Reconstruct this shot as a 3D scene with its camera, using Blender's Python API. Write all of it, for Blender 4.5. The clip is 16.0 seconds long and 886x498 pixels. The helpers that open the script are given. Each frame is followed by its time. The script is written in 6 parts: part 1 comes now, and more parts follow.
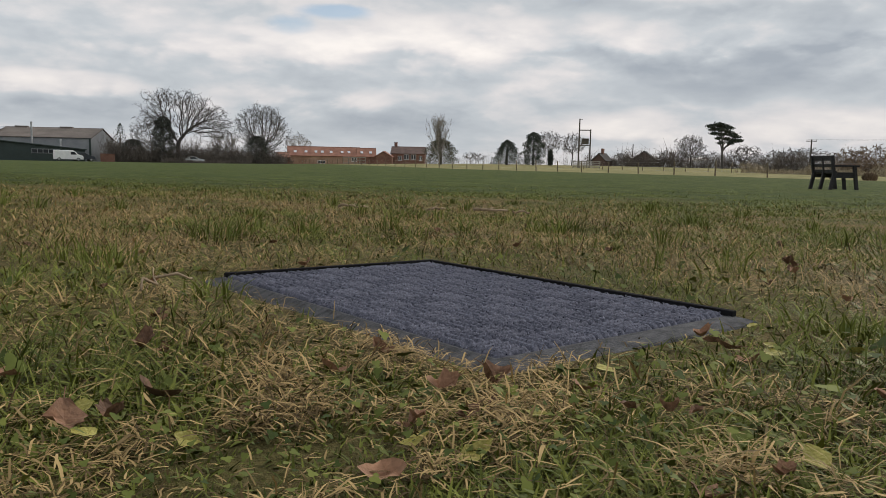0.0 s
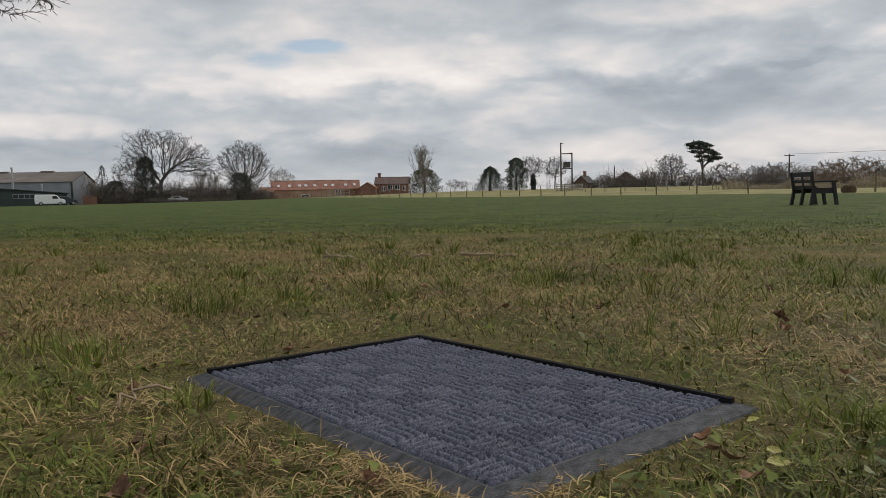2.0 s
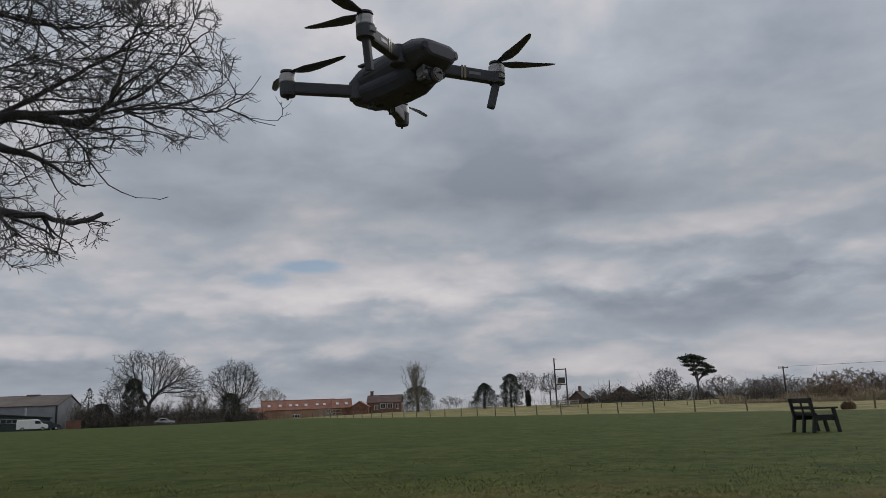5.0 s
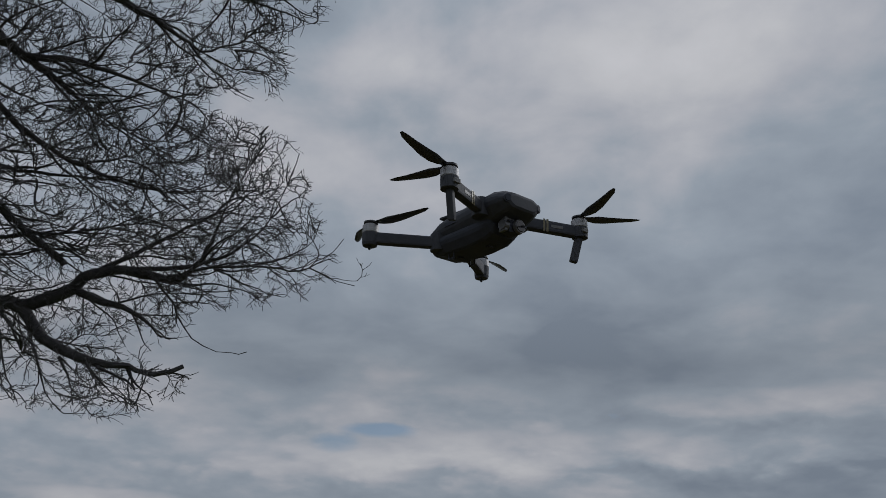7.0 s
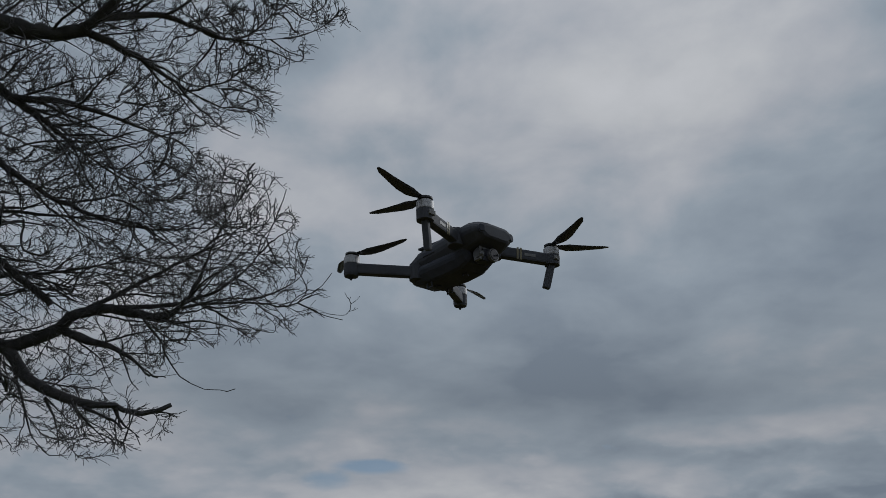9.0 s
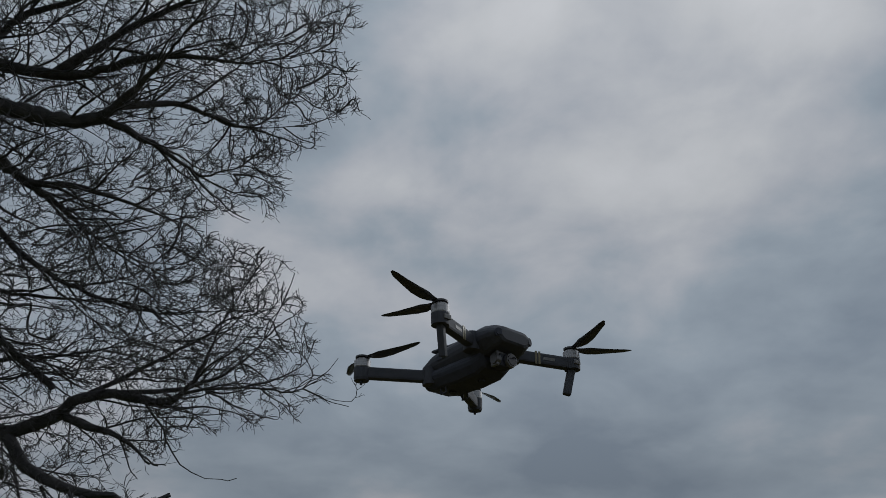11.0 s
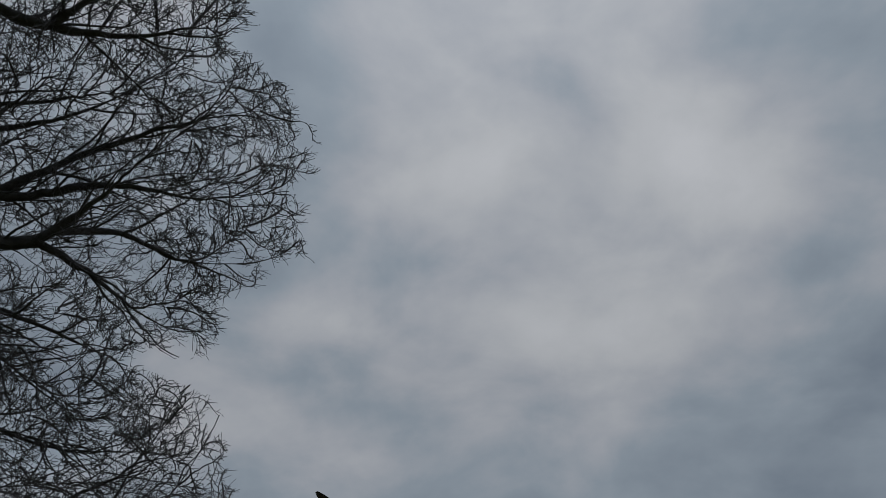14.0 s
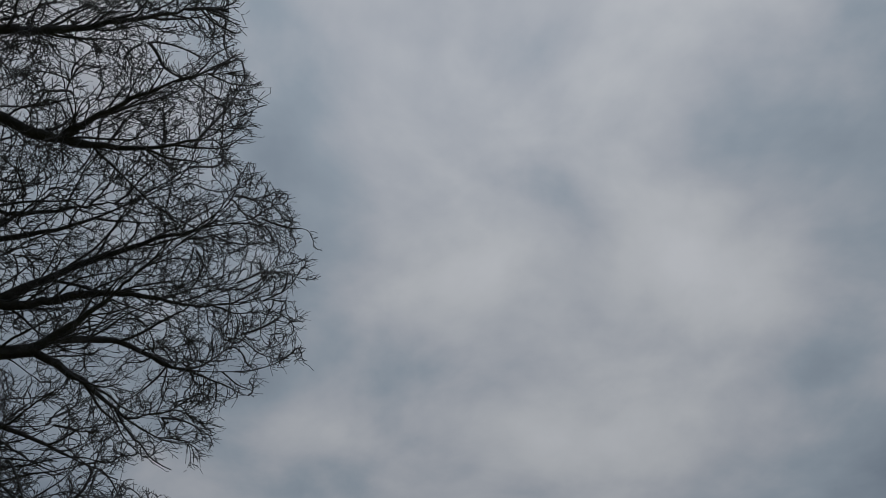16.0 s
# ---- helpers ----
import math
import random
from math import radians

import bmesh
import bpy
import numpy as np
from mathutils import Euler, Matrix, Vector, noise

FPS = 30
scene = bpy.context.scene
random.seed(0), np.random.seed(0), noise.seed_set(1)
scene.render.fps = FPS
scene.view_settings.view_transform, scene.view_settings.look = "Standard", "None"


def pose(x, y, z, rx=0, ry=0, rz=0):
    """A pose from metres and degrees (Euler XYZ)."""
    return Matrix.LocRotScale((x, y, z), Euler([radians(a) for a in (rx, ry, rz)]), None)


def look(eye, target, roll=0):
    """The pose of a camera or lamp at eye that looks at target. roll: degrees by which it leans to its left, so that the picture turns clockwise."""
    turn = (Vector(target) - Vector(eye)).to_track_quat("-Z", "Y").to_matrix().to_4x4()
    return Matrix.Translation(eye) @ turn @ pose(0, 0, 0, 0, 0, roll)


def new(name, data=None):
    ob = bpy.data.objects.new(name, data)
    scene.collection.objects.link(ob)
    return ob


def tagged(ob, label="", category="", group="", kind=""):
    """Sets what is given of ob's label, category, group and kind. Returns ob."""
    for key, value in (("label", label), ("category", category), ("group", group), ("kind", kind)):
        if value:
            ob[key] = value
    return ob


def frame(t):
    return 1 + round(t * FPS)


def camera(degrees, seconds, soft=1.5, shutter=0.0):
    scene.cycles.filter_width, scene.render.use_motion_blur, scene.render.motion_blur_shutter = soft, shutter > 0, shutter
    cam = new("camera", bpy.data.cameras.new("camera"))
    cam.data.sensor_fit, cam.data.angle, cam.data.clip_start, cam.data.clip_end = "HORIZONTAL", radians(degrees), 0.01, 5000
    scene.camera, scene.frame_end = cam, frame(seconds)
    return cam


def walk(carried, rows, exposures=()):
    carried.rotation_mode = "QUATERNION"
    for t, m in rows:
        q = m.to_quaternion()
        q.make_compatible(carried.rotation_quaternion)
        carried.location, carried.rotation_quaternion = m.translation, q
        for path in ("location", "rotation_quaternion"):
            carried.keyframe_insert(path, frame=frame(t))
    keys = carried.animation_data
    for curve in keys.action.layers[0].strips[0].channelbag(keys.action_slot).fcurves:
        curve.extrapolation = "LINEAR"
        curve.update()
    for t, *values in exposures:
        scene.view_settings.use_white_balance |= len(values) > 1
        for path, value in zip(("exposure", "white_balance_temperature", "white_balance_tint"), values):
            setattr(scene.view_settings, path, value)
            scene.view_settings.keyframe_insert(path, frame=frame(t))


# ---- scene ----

def view(x, y, z, yaw, pitch, roll):
    """A camera pose: yaw to the left, pitch up, roll clockwise, in degrees."""
    return pose(x, y, z, 0, 0, yaw) @ pose(0, 0, 0, 90 + pitch) @ pose(0, 0, 0, 0, 0, -roll)


cam = camera(61.7, 16.0, soft=0.35)
walk(cam, [
    (0, view(0.001, 0.000, 0.166, -0.000, -6.416, -1.080)),
    (0.5, view(0.004, 0.005, 0.160, 0.247, -6.985, -1.051)),
    (0.7, view(0.004, 0.005, 0.158, 0.252, -6.876, -1.155)),
    (1, view(0.005, 0.006, 0.156, 0.273, -6.754, -0.829)),
    (1.2, view(0.005, 0.010, 0.172, 0.346, -6.227, -0.278)),
    (1.5, view(0.004, 0.016, 0.196, -0.240, -3.221, 1.061)),
    (1.7, view(0.003, 0.021, 0.212, -0.636, -3.302, 0.915)),
    (2, view(0.002, 0.028, 0.237, -1.016, -4.264, 1.288)),
    (2.2, view(-0.001, 0.032, 0.255, -1.005, -3.616, 1.282)),
    (2.5, view(-0.005, 0.038, 0.282, -1.130, -2.894, 0.613)),
    (2.7, view(-0.007, 0.041, 0.313, -1.098, -1.380, 0.746)),
    (3, view(-0.010, 0.045, 0.359, -1.154, 1.446, 1.622)),
    (3.2, view(-0.005, 0.033, 0.380, -1.559, 2.413, 1.198)),
    (3.5, view(0.002, 0.016, 0.412, -1.399, 4.943, 1.404)),
    (3.7, view(0.000, 0.014, 0.431, -1.562, 6.131, 1.389)),
    (4, view(-0.002, 0.012, 0.459, -1.610, 7.153, 1.240)),
    (4.2, view(-0.007, 0.004, 0.491, -1.669, 8.822, 1.299)),
    (4.5, view(-0.015, -0.008, 0.539, -2.214, 10.216, 1.339)),
    (4.7, view(-0.011, -0.001, 0.553, -2.364, 10.541, 1.954)),
    (5, view(-0.005, 0.009, 0.575, -2.052, 12.241, 2.204)),
    (5.2, view(-0.009, 0.042, 0.567, -1.121, 15.070, 1.454)),
    (7.3, view(-0.015, 0.051, 0.569, 3.960, 25.756, -1.417)),
    (7.5, view(-0.018, 0.054, 0.567, 3.862, 26.411, -1.236)),
    (7.8, view(-0.014, 0.044, 0.561, 3.436, 26.653, -0.531)),
    (8, view(-0.011, 0.038, 0.557, 3.088, 26.696, -0.716)),
    (8.2, view(-0.004, 0.025, 0.550, 2.545, 26.659, -0.167)),
    (10.3, view(0.011, -0.003, 0.538, 4.085, 30.717, -0.049)),
    (10.5, view(0.003, 0.009, 0.558, 4.023, 31.316, -0.359)),
    (11, view(-0.006, 0.027, 0.590, 3.592, 33.816, -0.533)),
    (11.3, view(-0.002, 0.016, 0.597, 3.080, 35.097, -0.587)),
    (11.5, view(0.000, 0.008, 0.601, 2.712, 35.543, -0.692)),
    (11.8, view(-0.006, 0.020, 0.625, 1.959, 36.835, 0.074)),
    (12, view(-0.010, 0.028, 0.641, 2.030, 37.998, -0.192)),
    (12.2, view(-0.006, 0.016, 0.643, 2.430, 39.978, -0.758)),
    (12.5, view(0.000, -0.002, 0.646, 1.546, 41.632, -0.855)),
    (12.8, view(0.004, -0.015, 0.650, 1.690, 42.569, -1.101)),
    (13, view(0.007, -0.024, 0.652, 0.378, 42.854, -1.214)),
    (13.2, view(0.005, -0.023, 0.658, -0.097, 42.699, -1.382)),
    (13.5, view(0.003, -0.022, 0.667, -0.570, 43.501, -1.909)),
    (13.7, view(-0.002, -0.013, 0.675, -0.994, 44.069, -2.183)),
    (14, view(-0.009, 0.001, 0.686, -2.228, 44.898, -0.729)),
    (14.2, view(-0.012, 0.010, 0.691, -1.347, 45.410, -1.248)),
    (14.5, view(-0.017, 0.023, 0.698, -1.218, 46.301, -1.439)),
    (14.7, view(-0.017, 0.025, 0.697, -1.157, 47.244, -1.680)),
    (15, view(-0.017, 0.027, 0.695, -1.593, 48.246, -0.545)),
    (15.2, view(-0.017, 0.030, 0.696, -1.463, 48.443, -0.350)),
    (15.5, view(-0.017, 0.035, 0.697, -1.083, 49.659, 0.009)),
    (15.8, view(-0.015, 0.031, 0.692, -1.900, 51.504, 0.018)),
    (16, view(-0.014, 0.029, 0.688, -2.156, 53.114, -0.301)),
], exposures=[(0, 0.35, 6650, 11), (2, 0.25, 6650, 11), (3.5, 0.05, 6800, 13), (4.5, -0.2, 6450, 13), (5, -0.27, 6300, 13), (7.3, -0.76, 5950, 10), (11, -0.8, 5900, 8), (13, -1.0, 5900, 8), (16, -1.13, 5850, 8)])

# ---- sky and sun ----
SUN_EL, SUN_AZ = 30.0, 55.0
world = bpy.data.worlds.new("overcast_sky")
scene.world = world
world.use_nodes = True
wn, wl = world.node_tree.nodes, world.node_tree.links
wn.clear()


def wnode(kind, **values):
    n = wn.new(kind)
    for k, v in values.items():
        n.inputs[k].default_value = v
    return n


def wmath(op, a, b=None):
    n = wn.new("ShaderNodeMath")
    n.operation = op
    for i, v in enumerate((a, b)):
        if v is None:
            continue
        if isinstance(v, (int, float)):
            n.inputs[i].default_value = v
        else:
            wl.new(v, n.inputs[i])
    return n.outputs[0]


sky = wn.new("ShaderNodeTexSky")
sky.sky_type, sky.sun_disc = "NISHITA", False
sky.sun_elevation, sky.sun_rotation = radians(SUN_EL), radians(SUN_AZ)
coord = wn.new("ShaderNodeTexCoord")
split = wn.new("ShaderNodeSeparateXYZ")
wl.new(coord.outputs["Generated"], split.inputs[0])
up = wmath("MAXIMUM", split.outputs[2], 0.0)
lift = wmath("ADD", up, 0.2)
flat = wn.new("ShaderNodeCombineXYZ")
wl.new(wmath("DIVIDE", split.outputs[0], lift), flat.inputs[0])
wl.new(wmath("DIVIDE", split.outputs[1], lift), flat.inputs[1])
big = wnode("ShaderNodeTexNoise", Scale=1.25, Detail=6.0, Roughness=0.48, Distortion=0.3)
fine = wnode("ShaderNodeTexNoise", Scale=3.8, Detail=6.0, Roughness=0.52, Distortion=0.2)
for n, off in ((big, (3.1, 7.7, 0.4)), (fine, (1.3, 0.2, 5.0))):
    m = wn.new("ShaderNodeVectorMath")
    m.operation = "ADD"
    m.inputs[1].default_value = off
    wl.new(flat.outputs[0], m.inputs[0])
    wl.new(m.outputs[0], n.inputs["Vector"])
cover = wmath("ADD", wmath("MULTIPLY", big.outputs[0], 0.62), wmath("MULTIPLY", fine.outputs[0], 0.38))
# the broad masses of the cloud: bearing, height, radius in degrees, and how much lighter
MASSES = ((-9, 18.7, 10, -0.05), (16, 20, 10, -0.035), 
          (18, 35, 8, 0.03), (-22, 37, 10, 0.0), (-5, 24, 11, -0.02), (-6, 37, 13, -0.06), (-30, 46, 10, 0.06), (-20, 55, 13, 0.05), (-48, 52, 13, -0.06), (-12, 48, 10, 0.03), (-30, 30, 15, -0.08))


def toward(az, el):
    a, e = radians(az), radians(el)
    return (-math.sin(a) * math.cos(e), math.cos(a) * math.cos(e), math.sin(e))


def near_to(az, el, radius, gain):
    """Rises smoothly to the gain within that many degrees of a direction."""
    d = wn.new("ShaderNodeVectorMath")
    d.operation = "DOT_PRODUCT"
    d.inputs[1].default_value = toward(az, el)
    wl.new(coord.outputs["Generated"], d.inputs[0])
    r = wn.new("ShaderNodeMapRange")
    r.interpolation_type = "SMOOTHERSTEP"
    for i, v in enumerate((math.cos(radians(radius)), 1.0, 0.0, gain)):
        r.inputs[i + 1].default_value = v
    wl.new(d.outputs["Value"], r.inputs[0])
    return r.outputs[0]


calm = wn.new("ShaderNodeMapRange")
for i, v in enumerate((0.1, 0.6, 0.32, 1.3)):
    calm.inputs[i + 1].default_value = v
wl.new(up, calm.inputs[0])
cover = wmath("ADD", wmath("MULTIPLY", wmath("SUBTRACT", cover, 0.5), calm.outputs[0]), 0.5)
for mass in MASSES:
    cover = wmath("ADD", cover, near_to(*mass))
# long banks of stratocumulus low down, lighter along their tops
def bank_noise(shift):
    m = wn.new("ShaderNodeMapping")
    m.inputs["Location"].default_value = (2.3, 0.7, shift)
    m.inputs["Scale"].default_value = (7.5, 7.5, 18.0)
    wl.new(coord.outputs["Generated"], m.inputs["Vector"])
    n = wnode("ShaderNodeTexNoise", Scale=1.0, Detail=8.0, Roughness=0.55, Distortion=0.1)
    wl.new(m.outputs[0], n.inputs["Vector"])
    # rounded heads, their outlines broken up by the noise
    stir = wn.new("ShaderNodeVectorMath")
    stir.operation = "MULTIPLY_ADD"
    stir.inputs[1].default_value = (1.1, 1.1, 1.1)
    wl.new(n.outputs["Color"], stir.inputs[0])
    wl.new(m.outputs[0], stir.inputs[2])
    v = wn.new("ShaderNodeTexVoronoi")
    v.feature = "SMOOTH_F1"
    for k, x in (("Scale", 1.25), ("Detail", 2.0), ("Roughness", 0.55), ("Smoothness", 0.45)):
        v.inputs[k].default_value = x
    wl.new(stir.outputs[0], v.inputs["Vector"])
    heads = wmath("SUBTRACT", 0.92, v.outputs["Distance"])
    return wmath("ADD", wmath("MULTIPLY", n.outputs[0], 0.6), wmath("MULTIPLY", heads, 0.4))


def bank(az, el, half_az, half_el, gain):
    """A long flat bank of cloud round a bearing and height, lighter or darker by the gain."""
    a = radians(az)
    d = wn.new("ShaderNodeVectorMath")
    d.operation = "DOT_PRODUCT"
    d.inputs[1].default_value = (-math.cos(a), -math.sin(a), 0)
    wl.new(coord.outputs["Generated"], d.inputs[0])
    u = wmath("DIVIDE", d.outputs["Value"], math.sin(radians(half_az)))
    v = wmath("DIVIDE", wmath("SUBTRACT", split.outputs[2], math.sin(radians(el))), math.sin(radians(half_el)))
    v = wmath("ADD", v, wmath("MULTIPLY", wmath("SUBTRACT", banks, 0.5), 1.6))
    r = wn.new("ShaderNodeMapRange")
    r.interpolation_type = "SMOOTHSTEP"
    for i, x in enumerate((0.0, 1.0, gain, 0.0)):
        r.inputs[i + 1].default_value = x
    wl.new(wmath("ADD", wmath("MULTIPLY", u, u), wmath("MULTIPLY", v, v)), r.inputs[0])
    return r.outputs[0]


banks = bank_noise(0.0)
relief = wmath("SUBTRACT", banks, bank_noise(0.42))
low = [wn.new("ShaderNodeMapRange") for _ in range(2)]
for node, span in zip(low, ((0.0, 0.07, 0.15, 1.0), (0.17, 0.30, 1.0, 0.0))):
    for i, v in enumerate(span):
        node.inputs[i + 1].default_value = v
    wl.new(up, node.inputs[0])
streaks = wmath("ADD", wmath("MULTIPLY", wmath("SUBTRACT", banks, 0.45), 0.155), wmath("MULTIPLY", relief, 0.14))
cover = wmath("ADD", cover, wmath("MULTIPLY", streaks, wmath("MULTIPLY", low[0].outputs[0], low[1].outputs[0])))
BANKS = ((27, 4.7, 7, 1.1, 0.11), (16, 8.2, 14, 1.4, 0.06), (-4, 9.0, 17, 1.9, 0.07), (-20, 12.4, 14, 1.2, 0.07), (24, 2.4, 9, 1.4, -0.08), (6, 2.5, 12, 2.0, -0.05), (-13, 2.8, 7, 1.3, 0.08), (-28, 2.6, 8, 1.6, 0.09),
         (-22, 6.2, 14, 2.5, -0.13), (5, 6.2, 13, 1.2, -0.04), (-22, 9.6, 11, 1.5, -0.07), (22, 14.5, 16, 2.0, -0.03), (-8, 15.5, 18, 2.8, -0.05))
for one in BANKS:
    cover = wmath("ADD", cover, bank(*one))
ramp = wn.new("ShaderNodeValToRGB")
ramp.color_ramp.elements[0].position, ramp.color_ramp.elements[0].color = 0.33, (0.30, 0.338, 0.384, 1)
ramp.color_ramp.elements[1].position, ramp.color_ramp.elements[1].color = 0.72, (0.83, 0.795, 0.77, 1)
for at, tone in ((0.46, (0.44, 0.478, 0.512, 1)), (0.54, (0.592, 0.586, 0.596, 1)), (0.63, (0.735, 0.71, 0.69, 1))):
    ramp.color_ramp.elements.new(at).color = tone
wl.new(cover, ramp.inputs[0])
# thin places where the blue shows
hole = wn.new("ShaderNodeMapRange")
hole.inputs[1].default_value, hole.inputs[2].default_value = 0.30, 0.24
hole.inputs[3].default_value, hole.inputs[4].default_value = 0.0, 0.8
wl.new(fine.outputs[0], hole.inputs[0])
mixer = wn.new("ShaderNodeMixRGB")
ragged = wmath("MAXIMUM", wmath("SUBTRACT", 2.5, wmath("MULTIPLY", banks, 3.7)), 0.0)
gap = wmath("MULTIPLY", wmath("ADD", bank(8.4, 10.8, 3.4, 0.65, 0.5), bank(11.6, 9.8, 2.2, 0.8, 0.4)), ragged)
gap = wmath("MINIMUM", wmath("ADD", wmath("MULTIPLY", hole.outputs[0], 0.3), gap), 0.75)
wl.new(gap, mixer.inputs[0])
wl.new(ramp.outputs[0], mixer.inputs[1])
blue = wn.new("ShaderNodeVectorMath")
blue.operation = "SCALE"
blue.inputs[3].default_value = 0.1
wl.new(sky.outputs[0], blue.inputs[0])
wl.new(blue.outputs[0], mixer.inputs[2])
# the cloud deck: light low down, a thicker belt above, and thinner again overhead
deck = wn.new("ShaderNodeValToRGB")
for i, (at, v) in enumerate(((0.0, 0.445), (0.16, 0.505), (0.27, 0.45), (0.40, 0.57), (0.57, 0.56), (0.78, 0.62), (0.92, 0.72))):
    el = deck.color_ramp.elements[i] if i < 2 else deck.color_ramp.elements.new(at)
    el.position, el.color = at, (v, v, v, 1)
wl.new(up, deck.inputs[0])
back = wnode("ShaderNodeBackground", Strength=1.0)
wl.new(wmath("MULTIPLY", deck.outputs[0], 2.0), back.inputs[1])
wl.new(mixer.outputs[0], back.inputs[0])
wout = wn.new("ShaderNodeOutputWorld")
wl.new(back.outputs[0], wout.inputs[0])

sun_data = bpy.data.lights.new("sun", "SUN")
sun_data.energy, sun_data.angle, sun_data.color = 1.3, radians(22), (1.0, 0.95, 0.88)
sun = new("sun", sun_data)
sun.matrix_world = look((0, 0, 30), (30 * math.cos(radians(SUN_EL)) * -math.sin(radians(SUN_AZ)), 30 * math.cos(radians(SUN_EL)) * -math.cos(radians(SUN_AZ)), 30 - 30 * math.sin(radians(SUN_EL))))


# ---- materials ----
def surface(name, dark, light, scale=8.0, rough=0.8, metal=0.0, bump=0.0, bump_scale=60.0, random_tint=0.0, island=False, stretch=(1, 1, 1), spec=0.4):
    """Two colours mixed by noise at two sizes, with fine relief and, where asked, a shade of its own for each piece."""
    m = bpy.data.materials.new(name)
    m.use_nodes = True
    nt = m.node_tree
    n, l = nt.nodes, nt.links
    bsdf = n["Principled BSDF"]
    bsdf.inputs["Roughness"].default_value, bsdf.inputs["Metallic"].default_value = rough, metal
    bsdf.inputs["Specular IOR Level"].default_value = spec
    tc = n.new("ShaderNodeTexCoord")
    mp = n.new("ShaderNodeMapping")
    mp.inputs["Scale"].default_value = stretch
    l.new(tc.outputs["Object"], mp.inputs["Vector"])
    a, b = n.new("ShaderNodeTexNoise"), n.new("ShaderNodeTexNoise")
    a.inputs["Scale"].default_value, a.inputs["Detail"].default_value = scale, 4
    b.inputs["Scale"].default_value, b.inputs["Detail"].default_value = scale * 9, 3
    for q in (a, b):
        l.new(mp.outputs[0], q.inputs["Vector"])
    s = n.new("ShaderNodeMath")
    s.operation = "MULTIPLY_ADD"
    s.inputs[1].default_value = 0.45
    l.new(b.outputs[0], s.inputs[0])
    l.new(a.outputs[0], s.inputs[2])
    r = n.new("ShaderNodeMapRange")
    r.inputs[1].default_value, r.inputs[2].default_value = 0.45, 1.0
    l.new(s.outputs[0], r.inputs[0])
    fac = r.outputs[0]
    if random_tint:
        src = n.new("ShaderNodeNewGeometry").outputs["Random Per Island"] if island else n.new("ShaderNodeObjectInfo").outputs["Random"]
        k = n.new("ShaderNodeMath")
        k.operation = "MULTIPLY_ADD"
        k.inputs[1].default_value = random_tint
        l.new(src, k.inputs[0])
        j = n.new("ShaderNodeMath")
        j.operation = "SUBTRACT"
        j.inputs[1].default_value = random_tint / 2
        l.new(fac, j.inputs[0])
        l.new(j.outputs[0], k.inputs[2])
        k.use_clamp = True
        fac = k.outputs[0]
    mix = n.new("ShaderNodeMixRGB")
    mix.inputs[1].default_value, mix.inputs[2].default_value = (*dark, 1), (*light, 1)
    l.new(fac, mix.inputs[0])
    l.new(mix.outputs[0], bsdf.inputs["Base Color"])
    if bump:
        g = n.new("ShaderNodeTexNoise")
        g.inputs["Scale"].default_value, g.inputs["Detail"].default_value = bump_scale, 4
        l.new(mp.outputs[0], g.inputs["Vector"])
        bp = n.new("ShaderNodeBump")
        bp.inputs["Strength"].default_value, bp.inputs["Distance"].default_value = bump, 1.0 / bump_scale
        l.new(g.outputs[0], bp.inputs["Height"])
        l.new(bp.outputs[0], bsdf.inputs["Normal"])
    return m


